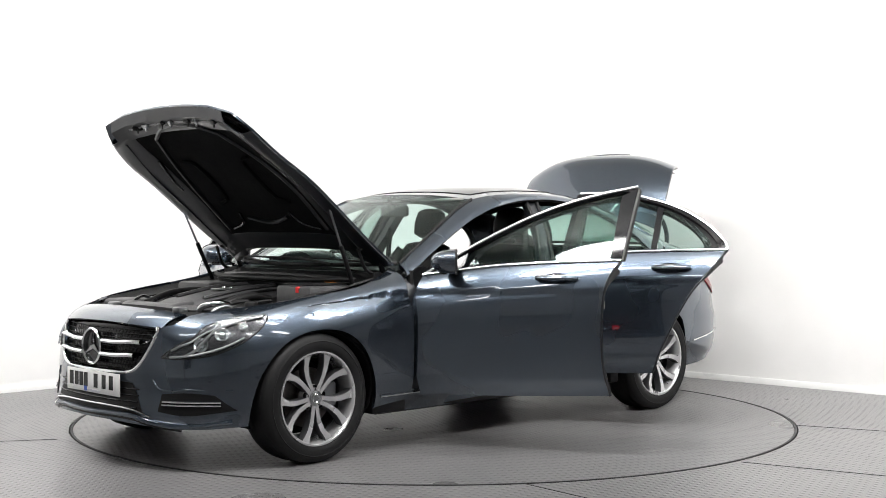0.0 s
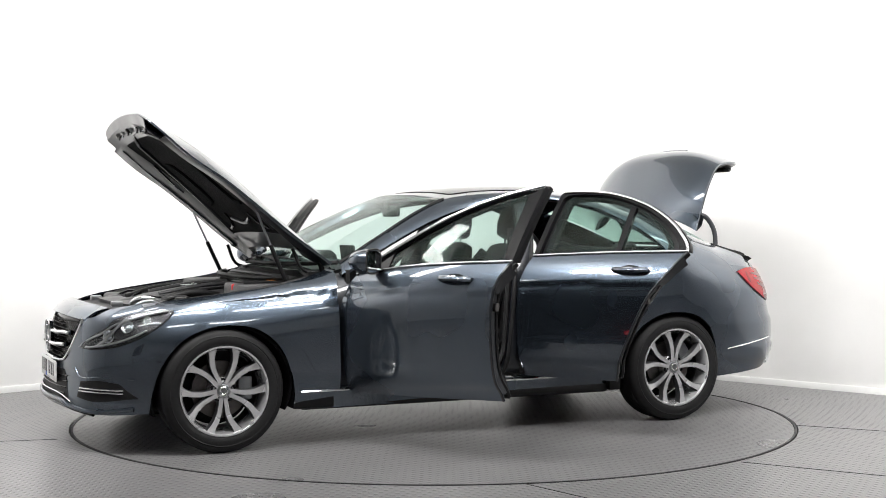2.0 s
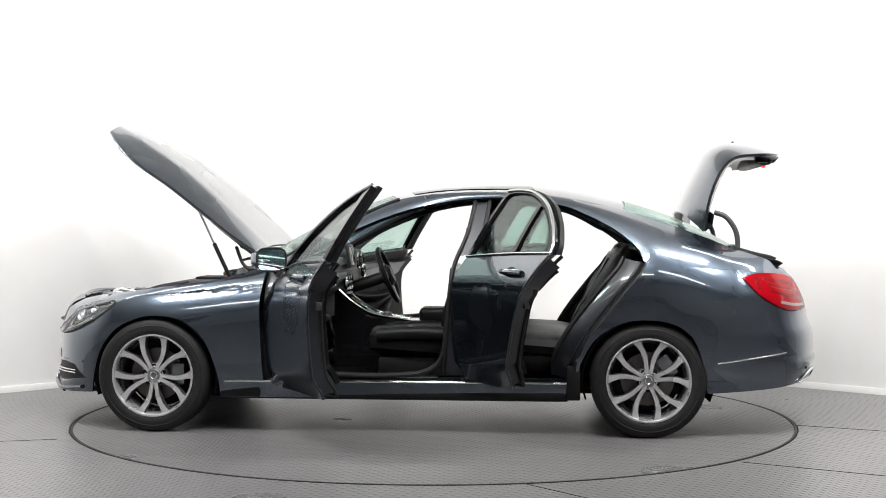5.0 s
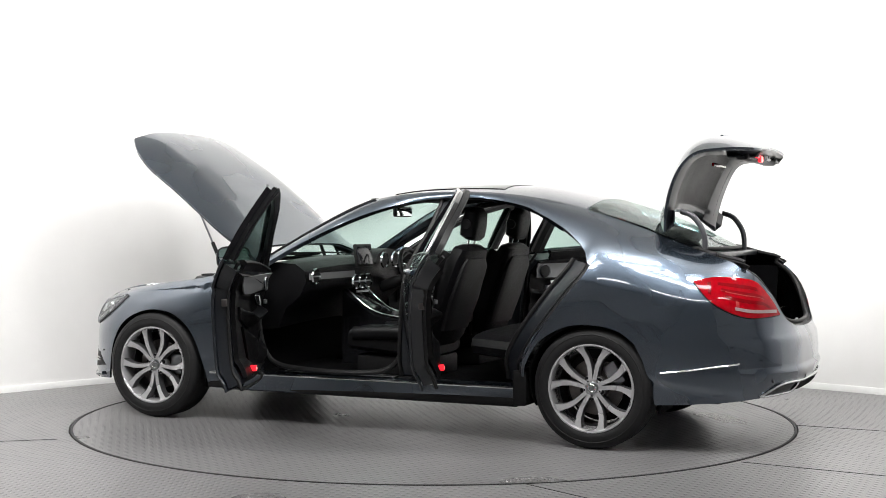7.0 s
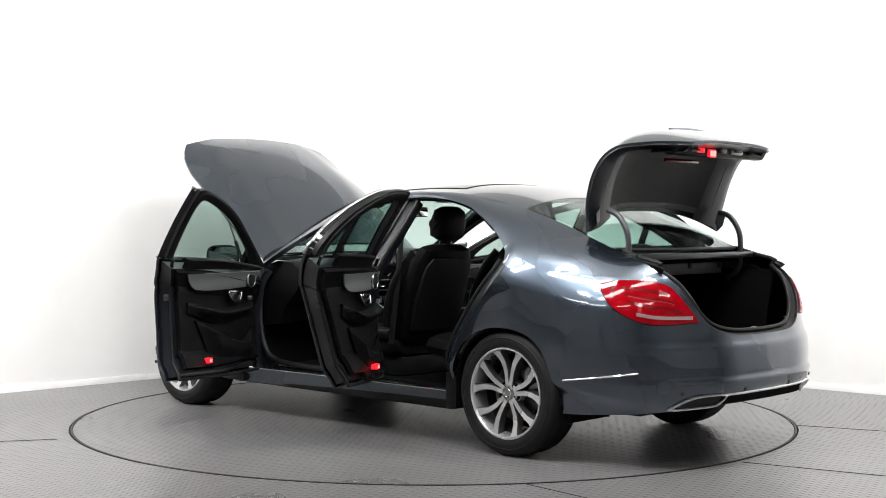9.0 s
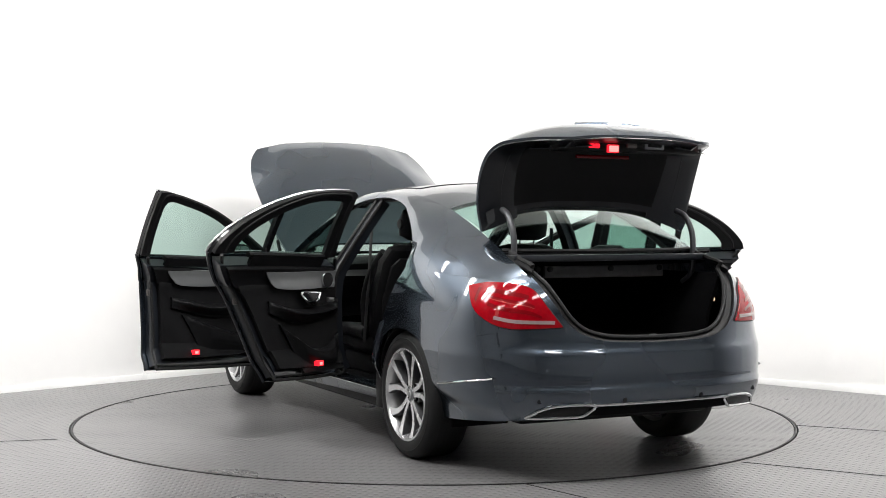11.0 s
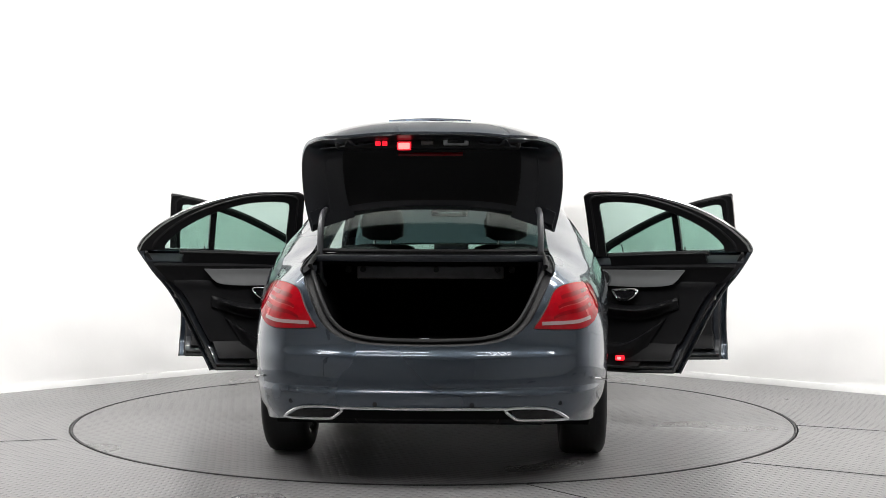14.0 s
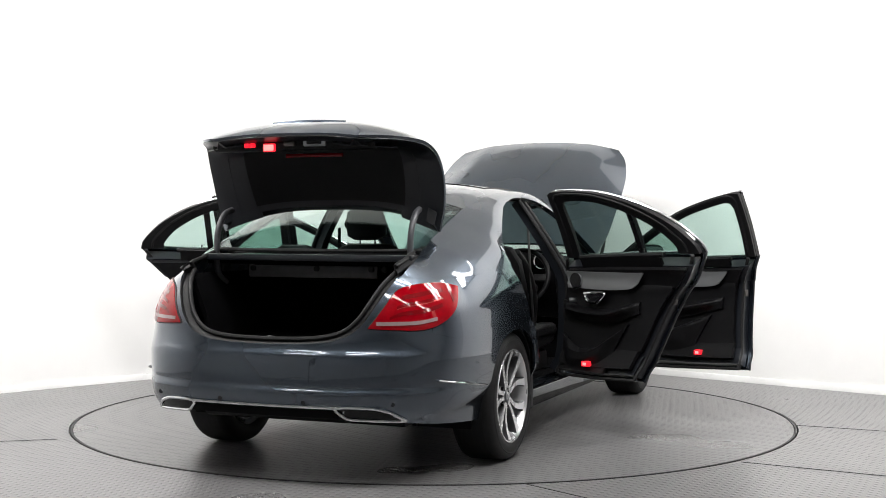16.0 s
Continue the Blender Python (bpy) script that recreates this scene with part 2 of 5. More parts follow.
def wall(name, p, q, material, label):
    """Wall 0.15 m thick whose inner face runs from p to q."""
    d = (q - p).normalized()
    n = Vector((d.y, -d.x, 0))
    if n.dot(Vector((0, -2, 0)) - p) > 0:
        n = -n
    bm = bmesh.new()
    ring = [p, q, q + n * 0.15, p + n * 0.15]
    lo, hi = [bm.verts.new(v) for v in ring], [bm.verts.new(v + Vector((0, 0, CEILING))) for v in ring]
    bm.faces.new(lo[::-1]), bm.faces.new(hi)
    for k in range(4):
        bm.faces.new((lo[k], lo[(k + 1) % 4], hi[(k + 1) % 4], hi[k]))
    return tagged(part(name, bm, material, None), label, "wall", kind="structure")


def room():
    # the two white walls meet in a softly coved corner
    R = 1.1
    wall("wall_left", CORNER + DL * R, CORNER + DL * 7.0, WALL, "white painted studio wall with white skirting")
    wall("wall_right", CORNER + DR * R, CORNER + DR * 7.0, WALL, "white painted studio wall with white skirting")
    wall("wall_left_rear", CORNER + DL * 7.0, A, WALL, "white painted studio wall")
    # walls out of view, added; their grey sets how bright the car's reflections are
    wall("wall_right_rear", CORNER + DR * 7.0, B, UNSEEN_WALL, "added unseen studio wall, grey set for reflections")
    wall("wall_back_1", A, FAR, UNSEEN_WALL, "added unseen studio wall, grey set for reflections")
    wall("wall_back_2", B, FAR, UNSEEN_WALL, "added unseen studio wall, grey set for reflections")
    arc = [CORNER + DL * R * (1 - t) ** 2 + DR * R * t**2 for t in np.linspace(0, 1, 17)]
    out = (DL + DR).normalized() * -0.15
    bm = bmesh.new()
    rows = [[bm.verts.new(a + Vector((0, 0, z)) + o) for a in arc] for z, o in ((0, Vector()), (CEILING, Vector()), (CEILING, out), (0, out))]
    for i in range(4):
        for j in range(16):
            bm.faces.new((rows[i][j], rows[i][j + 1], rows[(i + 1) % 4][j + 1], rows[(i + 1) % 4][j]))
    for j in (0, 16):
        bm.faces.new([r[j] for r in rows])
    bmesh.ops.recalc_face_normals(bm, faces=bm.faces)
    tagged(part("wall_corner", bm, WALL, None), "white coved corner between two studio walls", "wall", kind="structure")
    # skirting board, one length that follows the walls
    line = [CORNER + DL * 7.0] + arc + [CORNER + DR * 7.0]
    inn = (DL + DR).normalized()
    bm = bmesh.new()
    prof = [(0.001, 0.0), (0.016, 0.0), (0.016, 0.036), (0.011, 0.046), (0.001, 0.046)]
    rings = []
    for k, a in enumerate(line):
        d = (line[min(k + 1, len(line) - 1)] - line[max(k - 1, 0)]).normalized()
        n = Vector((d.y, -d.x, 0))
        n = n if n.dot(inn) > 0 else -n
        rings.append([bm.verts.new(a + n * o + Vector((0, 0, z))) for o, z in prof])
    for i in range(len(rings) - 1):
        for j in range(5):
            bm.faces.new((rings[i][j], rings[i][(j + 1) % 5], rings[i + 1][(j + 1) % 5], rings[i + 1][j]))
    bm.faces.new(rings[0]), bm.faces.new(rings[-1])
    bmesh.ops.recalc_face_normals(bm, faces=bm.faces)
    tagged(part("baseboard", bm, BASE, None), "white gloss skirting board along the studio walls", "skirting", kind="structure")
    # floor with a round hole for the turning disc
    bm = bmesh.new()
    N, R0 = 128, 2.212
    ring = [bm.verts.new((R0 * math.cos(q), R0 * math.sin(q), 0)) for q in np.linspace(0, 2 * math.pi, N, False)]
    pit = [bm.verts.new((R0 * math.cos(q), R0 * math.sin(q), -0.05)) for q in np.linspace(0, 2 * math.pi, N, False)]
    outer = []
    for q in np.linspace(0, 2 * math.pi, N, False):
        outer.append(bm.verts.new((16 * math.cos(q), 16 * math.sin(q), 0)))
    for j in range(N):
        k = (j + 1) % N
        bm.faces.new((ring[j], outer[j], outer[k], ring[k]))
        bm.faces.new((ring[j], ring[k], pit[k], pit[j]))
    bm.faces.new(pit)
    tagged(part("floor", bm, FLOOR, None), "grey studded vinyl studio floor with welded seams", "floor", kind="structure")
    # ceiling
    bm = box(-13, 13, -14, 6, CEILING, CEILING + 0.1)
    tagged(part("ceiling", bm, CEIL, None), "plain white studio ceiling", "ceiling", kind="structure")


def seam(a, b):
    a, b = Vector(a), Vector(b)
    d = (b - a).normalized()
    n = Vector((-d.y, d.x, 0)) * 0.003
    bm = bmesh.new()
    vs = [bm.verts.new(p + Vector((0, 0, z))) for z in (0.0005, 0.0025) for p in (a - n, b - n, b + n, a + n)]
    for f in ((0, 3, 2, 1), (4, 5, 6, 7), (0, 1, 5, 4), (1, 2, 6, 5), (2, 3, 7, 6), (3, 0, 4, 7)):
        bm.faces.new([vs[i] for i in f])
    tagged(part("floor_seam", bm, JOINT, None), "dark welded seam in the grey vinyl floor", "floor seam", kind="structure")


def ceiling_light(x, y, turn, lx, ly):
    base = new("ceiling_light")
    base.matrix_basis = pose(x, y, CEILING, 0, 0, turn)
    tagged(base, "long white ceiling light panel with bright diffuser", "ceiling light", group="studio ceiling lights")
    bm = None
    for s in (-1, 1):
        bm = box(-lx / 2 - 0.03, lx / 2 + 0.03, s * (ly / 2 + 0.015) - 0.014, s * (ly / 2 + 0.015) + 0.014, -0.09, -0.002, 0.004, bm=bm)
        bm = box(s * (lx / 2 + 0.015) - 0.014, s * (lx / 2 + 0.015) + 0.014, -ly / 2, ly / 2, -0.09, -0.002, bm=bm)
    part("frame", bm, BASE, base)
    lamp = bpy.data.lights.new("studio_lamp", "AREA")
    lamp.shape, lamp.size, lamp.size_y = "RECTANGLE", lx, ly
    lamp.energy, lamp.color = LAMP_POWER * lx * ly, (1.0, 0.985, 0.97)
    ob = new("studio_lamp", lamp)
    ob.matrix_basis = pose(x, y, CEILING - 0.08, 0, 0, turn)


def added_wall_fill(x, y, tx, ty):
    """Added fill lamp under the ceiling, out of view, turned to brighten the white walls."""
    m = look((x, y, CEILING - .30), (tx, ty, 1.6))
    base = new("added_wall_fill")
    base.matrix_basis = m
    tagged(base, "added unseen fill lamp that brightens the white wall", "studio light", group="wall flood lamps")
    bm = None
    for s in (-1, 1):
        bm = box(-.62, .62, s * .215 - .012, s * .215 + .012, -.02, .10, .003, bm=bm)
        bm = box(s * .615 - .012, s * .615 + .012, -.20, .20, -.02, .10, .003, bm=bm)
    part("frame", bm, PLASTIC, base)
    part("back", box(-.6, .6, -.2, .2, .08, .10), PLASTIC, base)
    up = m.inverted() @ Matrix.Translation((x, y, CEILING + .01))
    part("hanger", tube([(0, 0, .09), tuple(up.translation)], .012, 4, 8), PLASTIC, base)
    lamp = bpy.data.lights.new("wall_fill_lamp", "AREA")
    lamp.shape, lamp.size, lamp.size_y = "RECTANGLE", 1.2, .4
    lamp.energy, lamp.color = WALL_FILL_POWER, (1.0, 0.985, 0.97)
    new("wall_fill_lamp", lamp).matrix_basis = m @ pose(0, 0, .02)


def softbox(x, y, z, turn, w, h):
    """Upright studio softbox on a stand, outside the view, that gives the broad reflections on the doors."""
    base = new("softbox")
    base.matrix_basis = pose(x, y, 0, 0, 0, turn)
    tagged(base, "large upright softbox on a black stand", "studio light")
    bm = None
    for s in (-1, 1):
        bm = box(s * (w / 2 + .02) - .018, s * (w / 2 + .02) + .018, -.10, .02, z - h / 2, z + h / 2, .004, bm=bm)
        bm = box(-w / 2 - .038, w / 2 + .038, -.10, .02, z + s * (h / 2 + .02) - .018, z + s * (h / 2 + .02) + .018, .004, bm=bm)
    part("frame", bm, PLASTIC, base)
    part("back", box(-w / 2, w / 2, -.12, -.10, z - h / 2, z + h / 2), PLASTIC, base)
    part("pole", tube([(0, -.14, 0.02), (0, -.14, z)], .016, 4, 10), PLASTIC, base)
    for a in (30, 150, 270):
        part("leg", tube([(0, -.14, .35), (.4 * math.cos(radians(a)), -.14 + .4 * math.sin(radians(a)), .012)], .010, 4, 8), PLASTIC, base)
    lamp = bpy.data.lights.new("softbox_lamp", "AREA")
    lamp.shape, lamp.size, lamp.size_y = "RECTANGLE", w, h
    lamp.energy, lamp.color = 30.0 * w * h, (1.0, 0.98, 0.95)
    ob = new("softbox_lamp", lamp)
    ob.matrix_basis = pose(x, y, 0, 0, 0, turn) @ pose(0, -.06, z, 90, 0, 180)


def turntable():
    base = new("turntable")
    tagged(base, "large round grey vinyl turntable set flush into the floor", "turntable")
    part("disc", lathe([(0.0, -0.04), (2.186, -0.04), (2.190, -0.004), (2.186, 0.0), (0.0, 0.0)], 128, "z"), DISC, base)
    part("rim", lathe([(2.1905, -0.04), (2.2035, -0.04), (2.2035, 0.0025), (2.1905, 0.0025)], 128, "z", close=True), JOINT, base, "thin black rubber edge strip")
    return base

# ---------- the car's body surface (x ahead, y to its left, z up) ----------
PLAN = curve([(2.180, 0), (2.174, .15), (2.156, .30), (2.118, .45), (2.05, .60), (1.935, .735), (1.75, .838), (1.5, .887), (1.2, .90), (.8, .90),
              (.3, .903), (-.4, .905), (-1.0, .905), (-1.5, .903), (-1.85, .882), (-2.06, .842), (-2.20, .785), (-2.31, .69), (-2.385, .55),
              (-2.44, .36), (-2.455, .15), (-2.46, 0)], 500)
SECTION = [(.10, .88), (.15, .91), (.22, .922), (.29, .938), (.335, .966), (.38, .976), (.45, .984), (.55, .992), (.66, .999), (.76, 1.0), (.80, .992), (.86, .968), (.91, .940), (.95, .91), (.98, .87), (1.0, .82), (1.02, .75), (1.04, .66)]
SHIFT = [(2.05, .28), (1.71, .20), (1.4, .148), (1.08, .10), (.82, .066), (.6, .022), (.26, -.03), (-.4, -.085), (-1.0, -.10), (-1.5, -.10), (-1.9, -.04), (-2.3, 0)]
NOSE = [(.10, -.16), (.15, -.10), (.20, -.01), (.24, .018), (.30, .015), (.37, 0), (.45, 0), (.55, -.006), (.65, -.02), (.72, -.045), (.78, -.11), (.85, -.25)]
TAIL = [(.2, .10), (.26, .072), (.32, .034), (.375, .014), (.41, .004), (.428, .001), (.440, .005), (.452, .013), (.470, .0125), (.52, .014), (.585, .020), (.605, .026), (.622, .036), (.655, .048), (.7, .058), (.78, .066), (.86, .085), (.95, .12), (1.02, .2)]
BELT = [(-1.6, 1.065), (-1.3, 1.056), (-.9, 1.045), (-.4, 1.02), (.26, .985), (.74, .925)]
SECTION, SHIFT, NOSE, TAIL, BELT = (curve(sorted(t), 160) for t in (SECTION, SHIFT, NOSE, TAIL, BELT))
WF = np.clip((PLAN[:, 0] - 1.35) / 0.85, 0, 1) ** 1.5
WR = np.clip((-PLAN[:, 0] - 1.6) / 0.75, 0, 1) ** 1.5
SH = lerp(PLAN[:, 0], SHIFT)
TUCK = np.clip((-PLAN[:, 0] - 1.45) / 0.5, 0, 1) ** 1.2 * np.clip((PLAN[:, 0] + 2.6) / 0.35, .35, 1)


def ring_at(z):
    x = PLAN[:, 0] + lerp(z, NOSE) * WF + lerp(z, TAIL) * WR
    y = PLAN[:, 1] * np.interp(z + SH, SECTION[:, 0], SECTION[:, 1]) * (1 - TUCK * np.interp(z, (.58, .70, .80, .92, 1.0), (0, .012, .034, .064, .085)))
    return x, y


def sy(x, z):
    """Half width of the lower body at x, z."""
    xs, ys = ring_at(z)
    y = float(np.interp(-x, -xs, ys))
    zc = float(np.interp(x, (-1.8, -1.3, 0.9, 1.6), (.90, .885, .835, .775)))
    if z < zc:
        y -= .009 * math.exp(-(zc - z) / .05) * float(np.interp(x, (-1.5, -1.1, 1.2, 1.6), (0, 1, 1, 0)))
    if z < .39:
        y -= .17 * (.39 - z) * float(np.interp(x, (-1.2, -1.0, 1.0, 1.2), (0, 1, 1, 0)))
    return y


def s_of_x(x, z):
    xs, _ = ring_at(z)
    return float(np.interp(-x, -xs, np.arange(500)))


def s_of_y(y, z, rear):
    _, ys = ring_at(z)
    return float(np.interp(-y, -ys[320:], np.arange(320, 500))) if rear else float(np.interp(y, ys[:180], np.arange(180)))


def wrap(g):
    """Grid of (s, z) to places on the body."""
    out = np.zeros((*g.shape[:2], 3))
    for i in range(g.shape[0]):
        for j in range(g.shape[1]):
            s, z = g[i, j]
            xs, ys = ring_at(z)
            a = np.arange(500)
            out[i, j] = np.interp(s, a, xs), np.interp(s, a, ys), z
    return out


def on_side(g, f=sy):
    return np.array([[(x, f(x, z), z) for x, z in row] for row in g])


def gh(x, z):
    """Half width of the glasshouse above the belt."""
    zb = float(lerp(x, BELT))
    d = max(0.0, z - zb)
    return sy(x, min(z, zb)) - 0.50 * d - 0.35 * d * d


def gline(pts, n, inset=0.0):
    return np.array([(x, gh(x, z) - inset, z) for x, z in curve(pts, n)])


def loft(a, b, m=8, bulge=0.0, out=(0, 1, 0.4)):
    v = np.linspace(0, 1, m)[:, None, None]
    o = np.array(out) / np.linalg.norm(out)
    return a[None] * (1 - v) + b[None] * v + bulge * np.sin(np.pi * v) * o


def full(g):
    """Joins a left half grid (columns from the outside to the centre line) with its mirror image."""
    r = g[:, ::-1].copy()
    r[..., 1] *= -1
    return np.concatenate([g, r[:, 1:]], axis=1)


def sections(rings, ends=True, bm=None):
    """Closed rings of points joined into one body."""
    b = bmesh.new()
    v = [[b.verts.new(p) for p in r] for r in rings]
    n = len(v[0])
    for i in range(len(v) - 1):
        for j in range(n):
            b.faces.new((v[i][j], v[i][(j + 1) % n], v[i + 1][(j + 1) % n], v[i + 1][j]))
    if ends:
        b.faces.new(v[0][::-1]), b.faces.new(v[-1])
    bmesh.ops.recalc_face_normals(b, faces=b.faces)
    return join(bm, b)


ROOF_EDGE = [(.72, .70, .985), (.45, .655, 1.14), (.2, .60, 1.275), (.02, .565, 1.35), (-.3, .585, 1.388), (-.7, .59, 1.388), (-1.0, .575, 1.355), (-1.3, .56, 1.285)]
A_LINE = [(.735, .925), (.46, 1.075), (.2, 1.20), (0.0, 1.275), (-.2, 1.325), (-.42, 1.352), (-.7, 1.352), (-1.0, 1.295), (-1.22, 1.185)]
ARCH_F = [(1.80, .22), (1.785, .33), (1.74, .47), (1.64, .595), (1.50, .66), (1.36, .672), (1.23, .64), (1.12, .545), (1.055, .40), (1.03, .28), (1.025, .22)]
ARCH_R = [(-1.015, .31), (-1.045, .43), (-1.135, .57), (-1.29, .655), (-1.46, .665), (-1.58, .635), (-1.66, .575)]
ARCH_REAR = [(-1.755, .25), (-1.735, .36), (-1.705, .48), (-1.66, .575)]
CREASE = [(-1.66, .575), (-1.84, .617), (-2.03, .662), (-2.19, .70)]
DOOR_EDGE_R = [(-1.015, .31), (-1.02, .42), (-1.10, .575), (-1.27, .80), (-1.38, .93), (-1.41, .985)]
SHOULDER = [(-1.41, .985), (-1.6, .968), (-1.8, .955), (-1.95, .945)]


def body(car):
    # front wings
    top = [(1.80, .78), (1.4, .833), (1.08, .876), (.82, .945), (.765, .965)]
    g = coons(ARCH_F + [(.88, .21), (.77, .21)], top, [(1.80, .22), (1.80, .78)], [(.77, .21), (.785, .55), (.79, .8), (.765, .965)], 60, 40)
    both("front_wing", shell(on_side(g), 0.012), PAINT, car)
    # front bumper skin, wrapping round the nose
    s0 = s_of_x(1.80, .22)
    key = [(s_of_x(x, z), z) for x, z in ((1.80, .78), (1.88, .765), (1.95, .748))] + [(s_of_y(y, z, False), z) for y, z in ((.51, .71), (.455, .695), (.42, .61), (.375, .51), (.325, .465), (.15, .462), (0, .462))]
    key = np.array(key)
    d = np.r_[0, np.cumsum(np.hypot(np.diff(key[:, 0]) / 100, np.diff(key[:, 1])))]
    tt = [(np.interp(q, d, key[:, 0]), np.interp(q, d, key[:, 1])) for q in np.linspace(0, d[-1], 40)]
    tb = [(s0, .22), (s0 * .7, .205), (s0 * .4, .215), (s0 * .2, .225), (0, .225)]
    u = np.array(tt)
    n, m = 40, 14
    b = curve(tb, n)
    b[:, 0] = u[:, 0] / u[0, 0] * s0
    v = np.linspace(0, 1, m)[:, None, None]
    g = b[None] * (1 - v) + u[None] * v
    for row in g:
        row[:, 0] *= s_of_x(1.80, row[0, 1]) / row[0, 0]
    part("front_bumper", shell(full(wrap(g)), 0.012), PAINT, car)
    # A pillars and roof rails
    n = 44
    rail = loft(curve(ROOF_EDGE, n), gline(A_LINE, n, 0.005), 6, 0.012)
    both("roof_rail", shell(rail, 0.03), PAINT, car)
    both("door_seal", tube(gline(A_LINE, 30, 0.035), 0.013, 60), SEAL, car)
    # roof with its dark glass front
    e = curve(ROOF_EDGE[3:], 24)
    c = curve([(.12, 0, 1.385), (-.2, 0, 1.425), (-.55, 0, 1.44), (-.8, 0, 1.438), (-1.0, 0, 1.42), (-1.30, 0, 1.355)], 24)
    half = np.stack([np.c_[c[:, 0] + (e[:, 0] - c[:, 0]) * t**2, e[:, 1] * t, c[:, 2] + (e[:, 2] - c[:, 2]) * t**2.6] for t in np.linspace(1, 0, 12)], axis=1)
    part("roof", shell(full(half), 0.02, (-.6, 0, 1.0)), PAINT, car)
    part("sunroof_glass", shell(full(half[2:15, 2:]), 0.004, (-.6, 0, 1.0), 0.004), ROOF_GLASS, car, "dark tinted panoramic roof glass")
    part("roof_lining", shell(full(half[1:-1, 1:]), 0.01, (-.6, 0, 1.0), -0.03), FABRIC, car)
    # windscreen
    wb = curve([(.72, .70, .985), (.86, .50, .975), (.95, .25, .972), (.98, 0, .972)], 14)
    wt = curve([(.02, .565, 1.35), (.08, .38, 1.372), (.11, .18, 1.383), (.12, 0, 1.386)], 14)
    ws = loft(wb, wt, 12, 0.03, (.5, 0, .85))
    side = curve(ROOF_EDGE[:4], 12)
    w = np.linspace(1, 0, 14)[None, :, None] ** 4
    ws = ws + w * (side - ws[:, 0])[:, None]
    part("windscreen", shell(full(ws), 0.005, (-.3, 0, .9)), GLASS, car, "green tinted laminated windscreen").visible_shadow = False
    part("windscreen_seal", tube(np.concatenate([wb, wb[-2::-1] * (1, -1, 1)]) + (0.01, 0, 0.004), 0.012, 60), SEAL, car)
    both("windscreen_trim", tube(side + (0, .004, .004), 0.007, 24), SEAL, car)
    # rear window
    rb = curve([(-1.90, .575, 1.07), (-1.96, .4, 1.068), (-1.995, .2, 1.067), (-2.005, 0, 1.067)], 12)
    rt = curve([(-1.30, .56, 1.285), (-1.31, .4, 1.33), (-1.305, .2, 1.35), (-1.30, 0, 1.355)], 12)
    part("rear_window", shell(full(loft(rb, rt, 10, 0.025, (-.4, 0, .9))), 0.005, (-1.5, 0, .9)), GLASS, car, "green tinted rear window").visible_shadow = False
    part("rear_window_seal", tube(np.concatenate([rb, rb[-2::-1] * (1, -1, 1)]) + (0, 0, 0.004), 0.010, 50), SEAL, car)
    # rear pillars and quarter panels
    n = 40
    a = curve([(-1.0, .575, 1.355), (-1.3, .56, 1.285), (-1.6, .568, 1.19), (-1.90, .58, 1.075), (-2.02, .60, 1.035), (-2.12, .605, 1.000), wrap(np.array([[(s_of_y(.595, .965, True), .965)]]))[0, 0]], n)
    bl = [(x, gh(x, z) - .005, z) for x, z in ((-1.0, 1.295), (-1.22, 1.185), (-1.36, 1.07))]
    bl += [(x, sy(x, z), z) for x, z in SHOULDER[:1] + [(-1.7, .96)] + SHOULDER[3:] + [(-2.05, .935), (-2.12, .924)]]
    bl = curve(bl, n)
    v = np.linspace(0, 1, 14)[:, None, None]
    swell = .13 * np.linalg.norm(a - bl, axis=1)[None, :, None] * np.sin(np.pi * v) * np.array((0, .93, .37)) * np.clip((a[:, 0] + 2.12) / .3, 0, 1)[None, :, None]
    both("rear_pillar", shell(loft(a, bl, 14) + swell, 0.014), PAINT, car)
    # one skin from the door edge back to the tail light, over the wheel and the bumper's upper joint
    low = np.concatenate([curve(ARCH_R, 46), curve(CREASE, 26)[1:]])
    high = curve(SHOULDER + [(-2.05, .935), (-2.12, .924)], len(low))
    fore, aft = curve(DOOR_EDGE_R, 36), curve([(-2.19, .70), (-2.12, .924)], 36)
    u, v = np.linspace(0, 1, len(low))[None, :, None], np.linspace(0, 1, 36)[:, None, None]
    g = ((1 - v) * low[None] + v * high[None] + (1 - u) * fore[:, None] + u * aft[:, None]
         - (1 - u) * (1 - v) * low[0] - u * (1 - v) * low[-1] - (1 - u) * v * high[0] - u * v * high[-1])
    both("quarter_panel", shell(on_side(g), 0.014), PAINT, car)
    edge = [(x, sy(x, z) - .02, z) for x, z in curve(DOOR_EDGE_R, 16)] + list(gline([(-1.40, 1.02), (-1.35, 1.09), (-1.22, 1.185)], 8, .03))
    both("door_seal", tube(edge, 0.016, 50), SEAL, car)
    o = np.array([(x, sy(x, z) - .004, z) for x, z in curve(DOOR_EDGE_R, 24)])
    jam = np.concatenate([loft(o, o + (.030, -.055, .004), 4, .008, (1, .5, 0)), loft(o + (.030, -.055, .004), o + (.125, -.115, .03), 4, .008, (1, .5, 0))[1:]])
    # painted jamb, its dark reflections put into the colour
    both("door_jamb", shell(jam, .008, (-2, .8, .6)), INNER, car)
    both("jamb_seal", tube(o + (.035, -.052, .004), .009, 40), SEAL, car)
    both("jamb_seal", tube(o + (.128, -.112, .03), .014, 40), SEAL, car)
    # rear bumper and rear panel
    OPEN = [(.595, .965), (.56, .90), (.52, .82), (.475, .745), (.41, .69), (.32, .662), (.2, .650), (0, .646)]
    S = lambda x, z: (s_of_x(x, z), z)
    Y = lambda y, z: (s_of_y(y, z, True), z)
